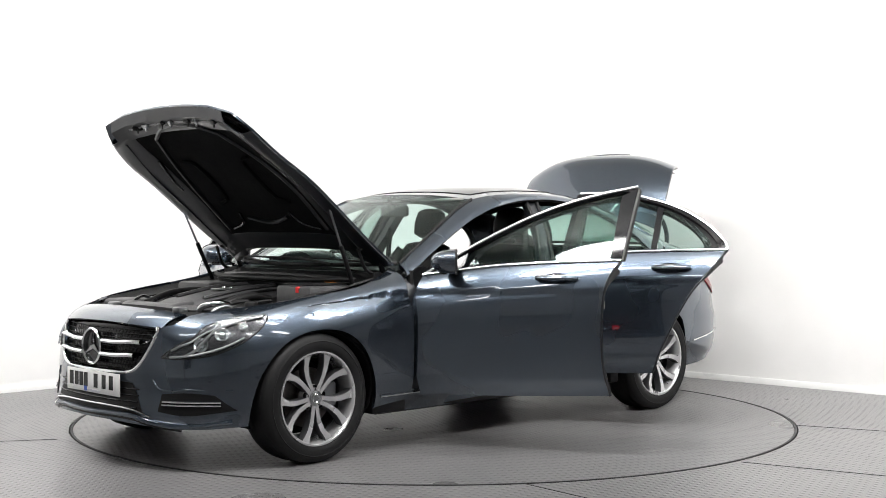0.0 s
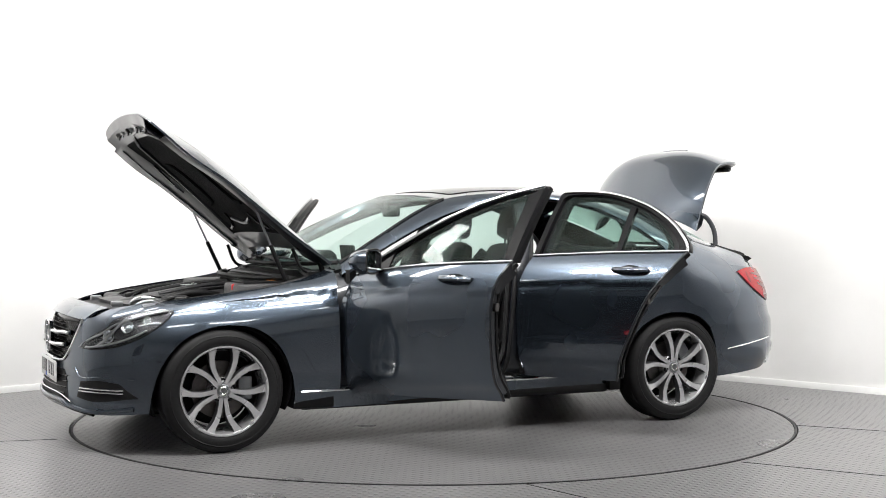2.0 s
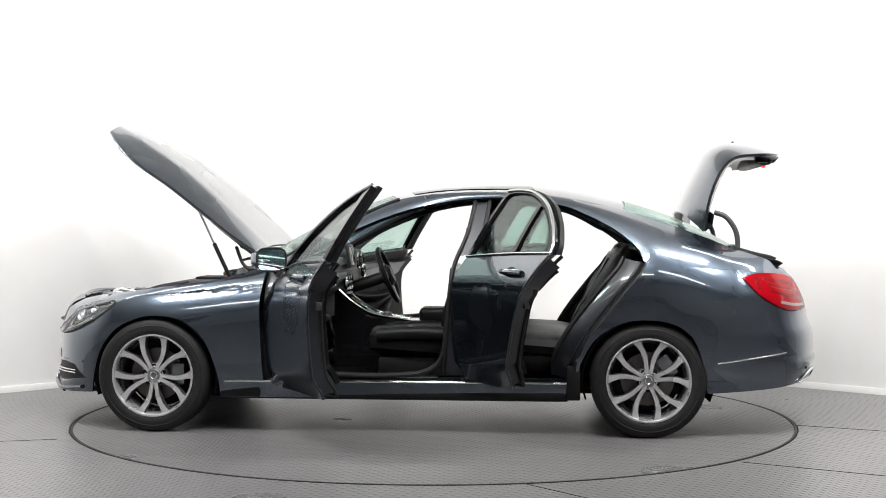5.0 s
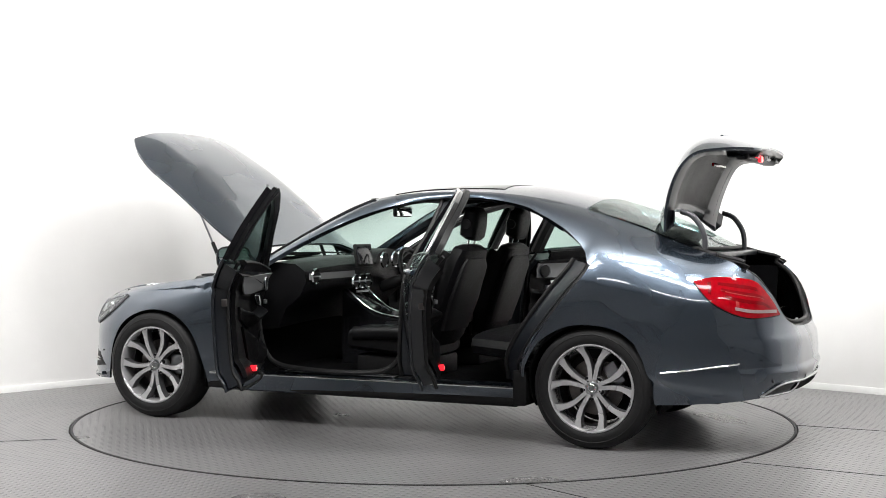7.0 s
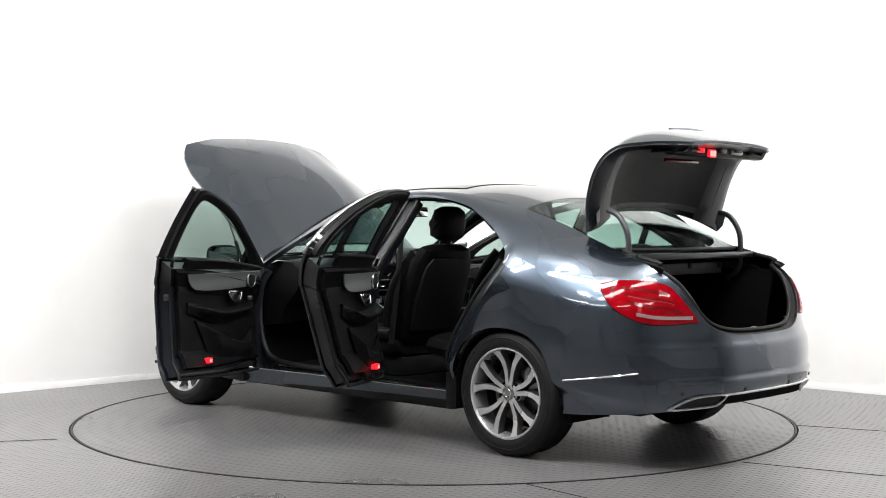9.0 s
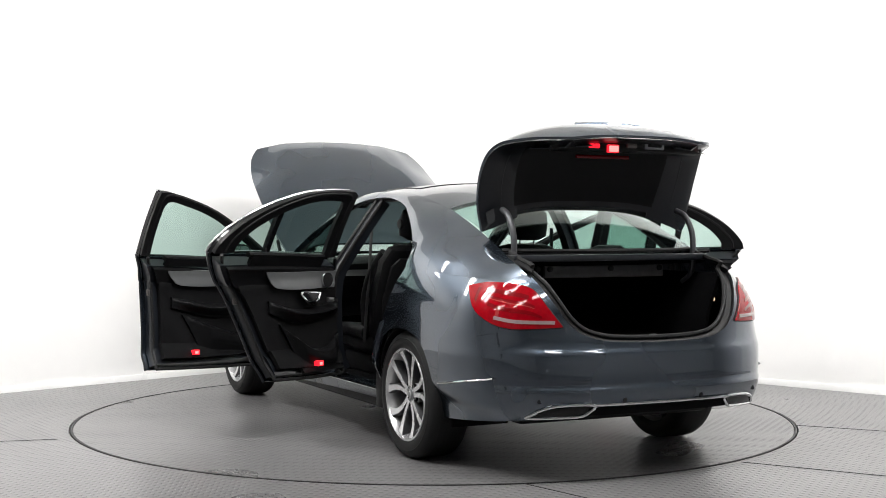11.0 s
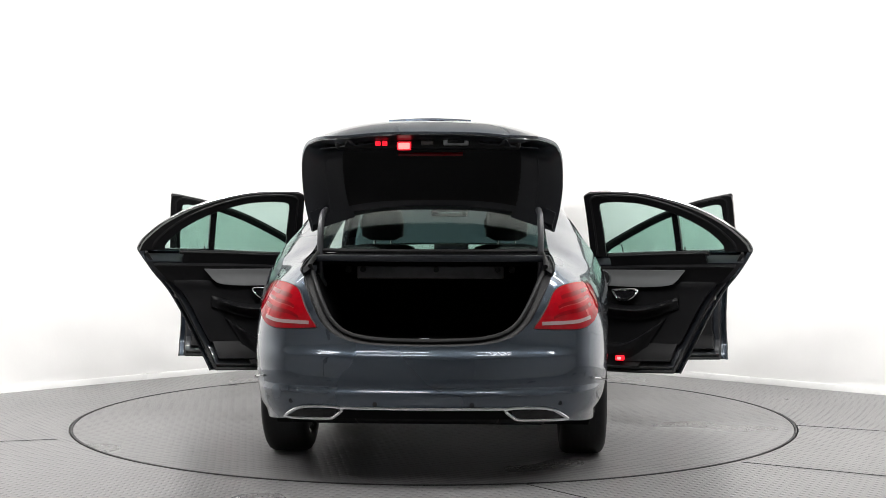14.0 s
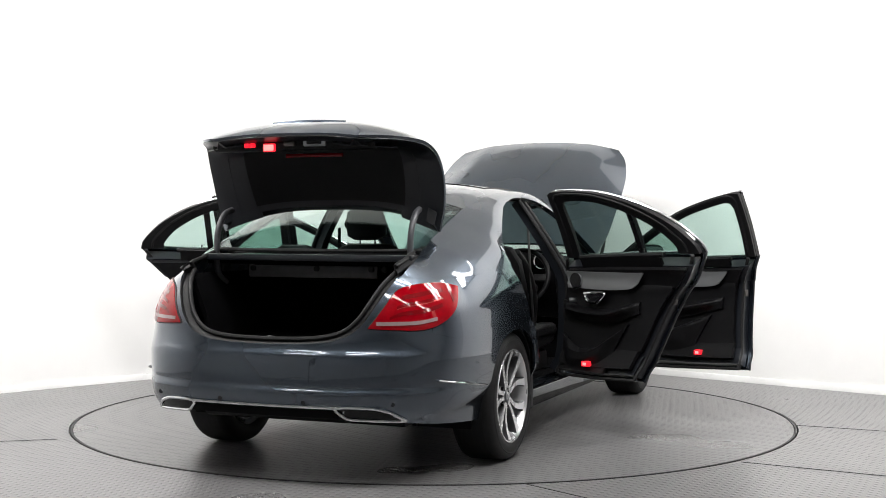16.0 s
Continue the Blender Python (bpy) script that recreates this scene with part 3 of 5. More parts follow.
    tt = np.concatenate([curve([S(*p) for p in CREASE], 26), curve([S(-2.19, .70), Y(.66, .702), Y(.55, .698), Y(.41, .69)], 18)[1:], curve([Y(*p) for p in OPEN[4:]], 18)[1:]])
    fore = curve([S(*p) for p in ARCH_REAR], 44)
    cb = np.zeros_like(tt)
    cb[:, 0] = fore[0, 0] + (tt[:, 0] - tt[0, 0]) * (499 - fore[0, 0]) / (499 - tt[0, 0])
    low = [S(-1.755, .25), S(-1.95, .262), S(-2.15, .278), Y(.66, .292), Y(.52, .300), Y(.40, .318), Y(.2, .330), Y(0, .332)]
    cb[:, 1] = np.interp(cb[:, 0], [p[0] for p in low], [p[1] for p in low])
    v = np.linspace(0, 1, 44)[:, None, None]
    g = (1 - v) * cb[None] + v * tt[None] + (1 - np.linspace(0, 1, len(tt))[None, :, None]) ** 3 * (fore[:, None] - (1 - v) * cb[0] - v * tt[0])
    part("rear_bumper", shell(full(wrap(g)), 0.012), PAINT, car)
    top = curve([S(-2.12, .924)] + [Y(*p) for p in OPEN[:5]], 30)
    bot = curve([S(-2.19, .70), Y(.66, .702), Y(.55, .698), Y(.41, .69)], 30)
    v = np.linspace(0, 1, 16)[:, None, None]
    both("rear_panel", shell(wrap((1 - v) * bot[None] + v * top[None]), 0.014), PAINT, car)
    # gutter with rubber seal round the boot opening
    lip = [(-1.96, .585, 1.05), (-2.08, .60, 1.015), (-2.2, .60, .985)] + [tuple(wrap(np.array([[(s_of_y(y, z, True), z)]]))[0, 0]) for y, z in OPEN]
    lip = np.array(lip)
    lipc = curve(lip, 40)
    inn = lipc * (1, .93, 1) + (.045, 0, .012)
    half = np.stack([lipc, lipc * (1, .985, 1) + (.012, 0, -.012), inn], axis=0)
    part("boot_gutter", shell(full(half), 0.008, (-1.8, 0, .8)), PLASTIC, car)
    part("boot_seal", tube(np.concatenate([inn, inn[-2::-1] * (1, -1, 1)]) + (-.012, 0, .008), 0.012, 80), SEAL, car)
    part("boot_shelf", box(-2.03, -1.93, -.58, .58, 1.02, 1.052, .006), INNER, car)
    # sills with bright strips
    g = coons([(1.0, .20), (-1.0, .20)], [(1.0, .30), (-1.0, .305)], [(1.0, .20), (1.0, .30)], [(-1.0, .20), (-1.0, .305)], 24, 6)
    sill = on_side(g)
    step = sill[-1] * (1, 1, 1) + (0, -.10, .012)
    both("sill", shell(np.concatenate([sill, (sill[-1] + (0, -.02, .008))[None], step[None]]), 0.012), PAINT, car)
    both("sill_strip", tube([(x, sy(x, .30) + .003, .30) for x in (1.0, .4, -.3, -1.0)], 0.008, 20), CHROME, car, "bright chrome sill strip")
    both("entry_plate", box(-.22, .52, .735, .79, .318, .326, .002), SATIN, car, "brushed door sill plate")
    # B pillars: body-coloured metal, near-black here to stand in for its dark reflections
    bp = [(-.27, .34), (-.29, .6), (-.325, .95), (-.40, 1.15), (-.44, 1.345)]
    bq = [(-.37, .34), (-.385, .6), (-.42, .95), (-.475, 1.15), (-.51, 1.345)]
    f = lambda pts: np.array([(x, (gh(x, z) if z > 1 else sy(x, z)) - .045, z) for x, z in curve(pts, 16)])
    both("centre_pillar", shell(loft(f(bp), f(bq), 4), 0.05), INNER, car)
    both("pillar_seal", tube(f(bp) + (.008, .004, 0), 0.012, 24), SEAL, car)
    both("pillar_seal", tube(f(bq) + (-.008, .004, 0), 0.012, 24), SEAL, car)
    both("striker", box(-1.30, -1.24, .79, .815, .70, .73, .006), CHROME, car)
    both("lower_door_seal", tube([(.70, .77, .95), (.69, .80, .60), (.62, .80, .40), (.45, .80, .345), (-.1, .80, .345), (-.24, .80, .42), (-.28, .79, .65), (-.31, .77, .95)], 0.016, 60), SEAL, car)
    both("hinge_pillar", shell(on_side(coons([(.79, .31), (.68, .31)], [(.77, .93), (.69, .93)], [(.79, .31), (.77, .93)], [(.68, .31), (.69, .93)], 4, 10)) - (0, .05, 0), 0.05), INNER, car)
    # wheel housings, floor pan
    for cx in (1.42, -1.42):
        arc = [(cx + .375 * math.cos(q), .32 + .36 * math.sin(q)) for q in np.linspace(-.35, math.pi + .35, 24)]
        gg = np.array([[(x, min(y, sy(x, max(z, .2)) - .022), max(z, .2)) for x, z in arc] for y in (.50, .70, .80, .90)])
        both("wheel_housing", shell(gg, 0.01, (cx, .7, .32)), LINER, car)
    for x0, x1 in ((1.02, 1.80), (-1.80, -1.02)):
        both("wheel_well_wall", box(x0, x1, .485, .505, .205, .61), LINER, car)
    both("inner_wing", box(.80, 1.035, .45, .845, .205, .70, .01), PLASTIC, car)
    both("inner_wing", box(-1.04, -.96, .45, .84, .205, .40, .01), PLASTIC, car)
    part("floor_pan", box(-.98, .98, -.80, .80, .19, .25, .02), PLASTIC, car)
    part("rear_underbody", box(-2.05, -.98, -.56, .56, .235, .29, .02), PLASTIC, car)
    part("front_underbody", box(.98, 1.85, -.56, .56, .19, .25, .02), PLASTIC, car)
    part("engine_undertray", box(1.0, 1.95, -.45, .45, .175, .20, .01), PLASTIC, car)


def front_face(car):
    P = lambda y, z: wrap(np.array([[(s_of_y(abs(y), z, False), z)]]))[0, 0] * (1, math.copysign(1, y) if y else 1, 1)
    def face(pts_b, pts_t, n, m):
        b, t = curve(pts_b, n), curve(pts_t, n)
        v = np.linspace(0, 1, m)[:, None, None]
        g = b[None] * (1 - v) + t[None] * v
        return np.array([[P(y, z) for y, z in r] for r in g])
    # radiator grille: dark mesh, chrome surround, two double bars, round emblem
    gr = new("grille")
    gr.parent = car
    back = face([(-.325, .475), (0, .468), (.325, .475)], [(-.445, .69), (0, .712), (.445, .69)], 24, 8)
    part("backing", shell(back, 0.01, lift=-.03), GLOSS, gr)
    bm = None
    for k in range(-14, 15):
        y = k * .0295
        bm = tube([P(y * .75, .475) + (-.02, 0, 0), P(y, .685) + (-.02, 0, 0)], .0018, 4, 4, bm)
    for z in np.arange(.48, .69, .022):
        w = lerp(z, [(.46, .315), (.70, .44)])
        bm = tube([P(y, z) + (-.018, 0, 0) for y in np.linspace(-w, w, 7)], .0018, 14, 4, bm)
    part("mesh", bm, PLASTIC, gr)
    rim = [P(y, z) for y, z in ((-.44, .695), (-.447, .66), (-.39, .53), (-.32, .476), (-.15, .466), (.15, .466), (.32, .476), (.39, .53), (.447, .66), (.44, .695))]
    part("surround", tube(rim, .009, 60), CHROME, gr)
    lo = np.array([P(y, .712 - .10 * y * y) + (.004, 0, 0) for y in np.linspace(-.46, .46, 24)])
    hi = np.array([(2.055 - .42 * y * y, y, .785 - .12 * y * y) for y in np.linspace(-.50, .50, 24)])
    part("nose_panel", shell(loft(lo, hi, 6, .012, (.5, 0, .8)), .012, (1.8, 0, .4)), PAINT, gr)
    for z in (.55, .615):
        w = lerp(z, [(.46, .315), (.70, .44)]) - .015
        for s in (-1, 1):
            pts = [P(s * y, z + (.006 if y > .2 else 0)) + (.006, 0, 0) for y in (.09, .2, .3, w)]
            part("bar", tube(pts, .024, 14, 8, flat=.55), CHROME, gr, "chrome grille bar")
    c = P(0, .583) + (.012, 0, 0)
    m = pose(*c, 0, 0, -90)
    part("emblem_ring", lathe([(.088, -.012), (.094, .006), (.088, .014), (.081, .008), (.080, -.010)], 40, "y", True, m), CHROME, gr)
    part("emblem_disc", lathe([(0, -.012), (.08, -.012), (.08, -.006), (0, -.006)], 32, "y", False, m), GLOSS, gr)
    bm = None
    for k in range(3):
        q = math.pi / 2 + k * 2 * math.pi / 3
        d, e = Vector((math.cos(q), 0, math.sin(q))), Vector((-math.sin(q), 0, math.cos(q)))
        b2 = bmesh.new()
        vs = [b2.verts.new(p) for p in (e * .016, d * .082, -e * .016, Vector((0, .014, 0)), -d * .012)]
        for f in ((0, 1, 3), (1, 2, 3), (2, 4, 3), (4, 0, 3)):
            b2.faces.new([vs[i] for i in f])
        b2.transform(m @ pose(0, 0, 0))
        bm = join(bm, b2)
    bmesh.ops.recalc_face_normals(bm, faces=bm.faces)
    part("emblem_spokes", bm, CHROME, gr)
    # lower intake, side intakes, splitter, number plate
    part("lower_intake", shell(face([(-.42, .27), (0, .265), (.42, .27)], [(-.33, .42), (0, .43), (.33, .42)], 20, 6), .01, lift=.004), PLASTIC, car)
    bm = None
    for z in (.30, .33, .36, .39):
        bm = tube([P(y, z) + (.006, 0, 0) for y in np.linspace(-.38, .38, 9)], .004, 24, 5, bm)
    part("intake_slats", bm, GLOSS, car)
    part("splitter", tube([P(y, z) + (.012, 0, 0) for y, z in ((-.78, .245), (-.62, .222), (-.45, .24), (-.36, .262), (0, .262), (.36, .262), (.45, .24), (.62, .222), (.78, .245))], .012, 60, 8), PAINT, car, "painted lip under the front bumper")
    part("splitter_trim", tube([P(y, z) + (.014, 0, 0) for y, z in ((-.47, .262), (-.36, .292), (0, .302), (.36, .292), (.47, .262))], .005, 40, 6), CHROME, car, "thin chrome line above the lower lip")
    part("splitter_blade", tube([P(y, z) + (.004, 0, 0) for y, z in ((-.60, .205), (-.45, .226), (-.36, .248), (0, .250), (.36, .248), (.45, .226), (.60, .205))], .011, 50, 8), GLOSS, car)
    inlet = face([(.50, .29), (.64, .275), (.79, .30)], [(.51, .375), (.64, .385), (.73, .375)], 14, 6)
    both("side_intake", shell(inlet, .008, lift=.003), PLASTIC, car)
    for z in (.325, .34):
        both("intake_strip", tube([P(y, z) + (.008, .004, 0) for y in (.52, .64, .75)], .005, 16), CHROME, car)
    both("bumper_fold", tube([P(y, z) + (.001, .001, 0) for y, z in ((.46, .44), (.50, .395), (.64, .40), (.78, .395))], .005, 20), PAINT, car)
    # plate
    plate = new("number_plate")
    plate.parent = car
    px = P(.0, .395)[0]
    part("plate", box(px + .003, px + .012, -.25, .27, .346, .458, .003), WHITE, plate)
    part("holder", box(px - .02, px + .003, -.20, .20, .350, .452, .004), PLASTIC, plate)
    part("blue_mark", box(px + .012, px + .0145, -.07, -.045, .352, .374), BLUE, plate)
    part("maker_strip", box(px + .012, px + .014, -.04, .09, .350, .360), mat("plate_grey", (.5, .5, .55), .5), plate)
    for y in (-.20, -.148, -.10, -.055, .045, .125, .195):
        part("bar", box(px + .012, px + .0145, y - .018, y + .018, .374, .444, .0), GLOSS, plate)
    # headlights
    for s in (1, -1):
        hl = new("headlight")
        hl.parent = car
        zb = [(s_of_y(.50, .552, False), .552), (s_of_y(.58, .548, False), .548), (s_of_x(1.965, .563), .563), (s_of_x(1.885, .592), .592), (s_of_x(1.79, .642), .642), (s_of_x(1.71, .70), .70), (s_of_x(1.672, .738), .738)]
        zt = [(s_of_y(.51, .565, False), .565), (s_of_y(.57, .615, False), .615), (s_of_y(.63, .658, False), .658), (s_of_x(1.945, .695), .695), (s_of_x(1.87, .724), .724), (s_of_x(1.775, .748), .748), (s_of_x(1.668, .752), .752)]
        b, t = curve(zb, 22), curve(zt, 22)
        v = np.linspace(0, 1, 10)[:, None, None]
        G = wrap(b[None] * (1 - v) + t[None] * v)
        def put(name, bm, m, lab=""):
            return part(name, mirrored(bm) if s < 0 else bm, m, hl, lab)
        put("housing", shell(G, .006, lift=.004), SATIN_DARK)
        put("lens", shell(G, .003, lift=.016), LENS).visible_shadow = False
        put("rim_seal", tube(np.concatenate([G[0], G[1:, -1], G[-1, -2::-1], G[-2:0:-1, 0]]), .005, 90, 6), SEAL)
        n = normals(G)
        n = n if n[..., 0].mean() > 0 else -n
        mid = G + n * .012
        put("brow", tube([mid[7, j] for j in range(2, 21, 2)], .006, 30, 6), SATIN, "bright daytime lamp strip")
        put("brow", tube([mid[1, j] for j in range(2, 17, 2)], .006, 30, 6), SATIN)
        put("divider", tube([mid[i, 4 + i] for i in range(1, 9)], .008, 16, 6), SATIN)
        for i, j, r in ((4, 8, .036), (5, 12, .034), (5, 16, .022)):
            q = Vector(n[i, j]).to_track_quat("Y", "Z").to_matrix().to_4x4()
            m = Matrix.Translation(G[i, j]) @ q
            put("reflector", lathe([(r * .5, .002), (r * .8, .005), (r, .012), (r * .92, .0125), (r * .7, .006)], 24, "y", True, m), CHROME)
            put("projector", lathe([(0, .012), (r * .25, .011), (r * .45, .006), (r * .5, .002), (0, .002)], 20, "y", False, m), MIRROR)


def hood(car):
    h = new("bonnet")
    h.parent = car
    tagged(h, "raised bonnet with black felt lining underneath")
    n = 30
    e = curve([(.765, .71, .988), (1.0, .735, 1.150), (1.18, .74, 1.293), (1.36, .74, 1.432), (1.55, .72, 1.560), (1.685, .675, 1.682), (1.755, .61, 1.757)], n)
    c = curve([(.84, 0, 1.075), (1.02, 0, 1.255), (1.20, 0, 1.428), (1.40, 0, 1.595), (1.58, 0, 1.722), (1.70, 0, 1.793), (1.772, 0, 1.825)], n)
    def half(v0=1.0, cols=17):
        k = np.interp(np.linspace(0, 1, n), (0, .3, .75, 1), (4.5, 4.5, 3.2, 2.5))
        return np.stack([np.c_[c[:, 0] + (e[:, 0] - c[:, 0]) * t**k, e[:, 1] * t, c[:, 2] + (e[:, 2] - c[:, 2]) * (t**k - .06 * math.exp(-((t - .66) / .09) ** 2))] for t in np.linspace(v0, 0, cols)], axis=1)
    G = full(half())
    ref = (1.6, 0, 1.0)
    part("skin", shell(G, .010, ref), PAINT, h)
    nn = normals(G)
    nn = nn if nn[..., 2].mean() < 0 else -nn
    # folded inner frame round the edge, felt lining in the middle
    R, C = G.shape[:2]
    def ribbon(path_a, path_b, t):
        return shell(np.stack([path_a, path_b]), t, ref)
    under = G + nn * .012
    deep = G + nn * .050
    part("inner_frame", join(join(shell(np.stack([under[:-3, 0], deep[:-3, 1], deep[:-3, 5]], 1), .004, ref), shell(np.stack([under[:-3, -1], deep[:-3, -2], deep[:-3, -6]], 1), .004, ref)),
                             join(shell(np.stack([under[-1, 2:-2], deep[-2, 2:-2], deep[-5, 2:-2]]), .004, ref), shell(np.stack([under[0, 1:-1], deep[1, 1:-1], deep[4, 1:-1]]), .004, ref))), INNER, h)
    lin = G + nn * .038
    part("felt_lining", shell(lin[4:-4, 5:-5], .014, ref), LINER, h, "black felt bonnet lining")
    rb = lambda a, r=.012: tube([G[i, j] + nn[i, j] * .054 for i, j in a], r, 28, 6)
    for q in (1, -1):
        w = lambda j: 16 + q * j
        part("rib", rb([(5, w(10)), (12, w(10)), (18, w(9)), (24, w(7))]), INNER, h)
        part("rib", rb([(10, w(7)), (11, w(5)), (18, w(5)), (19, w(7))]), LINER, h)
        part("edge_flange", rb([(3, w(14)), (10, w(14)), (18, w(14)), (25, w(13))], .008), INNER, h)
        part("rib", rb([(5, w(9)), (6, w(6)), (8, w(5))], .009), SATIN_DARK, h)
        part("rib", rb([(14, w(12)), (16, w(12)), (20, w(11))], .010), SATIN_DARK, h)
    part("rib", rb([(7, 12), (6, 16), (7, 20)]), INNER, h)
    part("rib", rb([(24, 9), (26, 13), (26, 19), (24, 23)]), INNER, h)
    part("front_flange", rb([(27, 6), (27, 11), (27, 16), (27, 21), (27, 26)], .009), SATIN_DARK, h)
    random.seed(4)
    for k in range(7):
        j = 6 + k * 3 + (k % 2)
        p = G[-3, j] + nn[-3, j] * .055
        bm = box(-.012, .012, -.03, .03, -.012, .012, .004, m=pose(*p, 0, 38, random.uniform(-30, 30)))
        bm = tube([p, p + (.01, .02, -.03)], .005, 4, 6, bm)
        part("catch", bm, SATIN if k % 2 else PLASTIC, h)
    both("hood_hinge", join(tube([(.80, .66, .94), (.84, .665, 1.02), (.95, .66, 1.08)], .016, 12, 6), tube([(.78, .67, .92), (.92, .67, .95), (.98, .66, 1.07)], .010, 12, 6)), PLASTIC, car)
    # gas struts
    for s in (1, -1):
        st = new("bonnet_strut")
        st.parent = car
        a, b = np.array((1.01, .66 * s, .87)), np.array((1.20, .69 * s, 1.29))
        part("cylinder", tube([a, a + (b - a) * .52], .012, 4, 10), PLASTIC, st)
        part("rod", tube([a + (b - a) * .5, b], .006, 4, 8), SATIN, st)
    part("cowl", shell(full(np.stack([curve([(.74, .69, .955), (.9, .5, .945), (1.0, .25, .94), (1.02, 0, .94)], 10), curve([(.98, .66, .88), (1.08, .48, .88), (1.13, .25, .88), (1.14, 0, .88)], 10)])), .02, (.9, 0, .5)), PLASTIC, car)
    part("wiper", join(tube([(.99, .45, .985), (.93, .1, 1.005), (.92, -.2, 1.0)], .008, 12, 6), tube([(.92, .62, 1.0), (.92, .2, 1.012), (.93, -.25, 1.01)], .006, 14, 6)), PLASTIC, car)
    part("wiper", join(tube([(1.0, -.15, .985), (.95, -.4, 1.0)], .008, 8, 6), tube([(.94, -.05, 1.005), (.90, -.35, 1.01), (.84, -.6, 1.0)], .006, 14, 6)), PLASTIC, car)


def engine_bay(car):
    part("bay_floor", box(.88, 1.85, -.55, .55, .45, .50), PLASTIC, car)
    part("bulkhead", box(.84, .90, -.70, .70, .45, .94), PLASTIC, car)
    both("bay_side", shell(np.array([[(x, .70 if z > .6 else .60, z + lerp(x, [(.85, .10), (2.0, -.06)])) for x in np.linspace(.86, 1.70, 8)] for z in (.45, .62, .74, .79)]), .03), PLASTIC, car)
    both("wing_gutter", shell(np.array([[(x, y, lerp(x, [(.78, .93), (1.1, .862), (1.4, .818), (1.8, .765), (2.0, .72)]) - d) for x in np.linspace(.80, 1.74, 14)] for y, d in ((.70, -.002), (.67, .015), (.62, .03))]), .01), PLASTIC, car)
    eng = new("engine")
    eng.parent = car
    rings = []
    for x, w, z in ((1.06, .20, .845), (1.10, .24, .86), (1.35, .26, .845), (1.62, .25, .80), (1.72, .20, .775)):
        rings.append([(x, w, .60), (x, w, z - .05), (x, w * .85, z - .01), (x, w * .4, z), (x, -w * .4, z), (x, -w * .85, z - .01), (x, -w, z - .05), (x, -w, .60)])
    part("cover", sections(rings), ENGINE, eng)
    for y in (-.13, .13):
        part("cover_rib", tube([(1.12, y, .862), (1.35, y * 1.1, .848), (1.6, y, .806)], .014, 16, 6), ENGINE, eng)
    part("cover_badge", box(1.38, 1.43, -.06, .06, .842, .850, .003), SATIN, eng)
    # air boxes, battery and fuse covers, ducts, reservoirs
    part("air_box", box(1.30, 1.78, -.62, -.34, .60, .785, .03, 3, m=pose(0, 0, 0)), ENGINE, car)
    part("fuse_box", box(.93, 1.28, .33, .63, .60, .875, .02, 2), ENGINE, car)
    part("fuse_lid", box(.95, 1.24, .35, .61, .875, .888, .005, 2), PLASTIC, car)
    part("battery_cover", box(.93, 1.28, -.63, -.30, .60, .865, .02, 2), ENGINE, car)
    part("warning_label", box(1.03, 1.08, .50, .56, .889, .891), ORANGE, car)
    part("fluid_cap", lathe([(0, 0), (.025, 0), (.025, .025), (.018, .032), (0, .032)], 20, "z", False, pose(1.26, .52, .84)), RED_CAP, car)
    part("coolant_tank", box(1.42, 1.66, .42, .60, .60, .775, .035, 3), ENGINE, car)
    part("coolant_cap", lathe([(0, 0), (.034, 0), (.034, .022), (.028, .03), (0, .03)], 24, "z", False, pose(1.56, .50, .773)), PLASTIC, car)
    pts = [(1.78, .36, .70), (1.80, .40, .775), (1.74, .46, .80), (1.66, .44, .79)]
    part("metal_pipe", tube(pts, .016, 20, 10), CHROME, car)
    part("metal_pipe", tube([(1.82, .48, .68), (1.80, .52, .765), (1.72, .52, .785), (1.66, .50, .74)], .013, 20, 10), SATIN, car)
    part("intake_duct", tube([(1.93, -.20, .715), (1.85, -.24, .735), (1.76, -.34, .755), (1.66, -.42, .76)], .055, 20, 12, flat=.5), ENGINE, car)
    part("intake_duct", tube([(1.93, .18, .715), (1.86, .20, .74), (1.78, .16, .765), (1.68, .10, .77)], .05, 20, 12, flat=.5), ENGINE, car)
    part("hose", tube([(1.30, .30, .80), (1.45, .33, .82), (1.62, .34, .78), (1.78, .30, .70)], .022, 24, 10), SEAL, car)
    part("hose", tube([(1.25, -.28, .83), (1.5, -.32, .82), (1.70, -.28, .77)], .018, 24, 10), SEAL, car)
    part("cable_loom", tube([(1.0, .62, .85), (1.2, .64, .84), (1.5, .62, .79), (1.85, .55, .70)], .010, 24, 8), SEAL, car)
    for x, y in ((1.36, -.03), (1.36, .04)):
        part("cover_bolt", lathe([(0, 0), (.012, 0), (.010, .006), (0, .007)], 12, "z", False, pose(x, y, .851)), CHROME, eng)
    for y in (-.20, .20):
        part("cover_edge", tube([(1.08, y, .845), (1.35, y * 1.12, .832), (1.62, y * 1.08, .79)], .008, 16, 6), PLASTIC, eng)
    part("cowl_brace", tube([(.95, .60, .90), (1.04, .30, .915), (1.06, 0, .92), (1.04, -.30, .915), (.95, -.60, .90)], .022, 30, 8, flat=.6), ENGINE, car)
    part("foam_strip", tube([(1.00, .64, .905), (1.11, .40, .90), (1.15, 0, .90), (1.11, -.40, .90), (1.00, -.64, .905)], .014, 40, 8), SEAL, car)
    random.seed(9)
    for k in range(22):
        x, y = random.uniform(1.3, 1.85), random.choice((-1, 1)) * random.uniform(.27, .60)
        z = .79 - (x - 1.3) * .10
        sx, s_y = random.uniform(.015, .04), random.uniform(.015, .05)
        bm = box(-sx, sx, -s_y, s_y, -.10, random.uniform(-.015, .012), .006, 2, m=pose(x, y, z, 0, 5, random.uniform(-25, 25)))
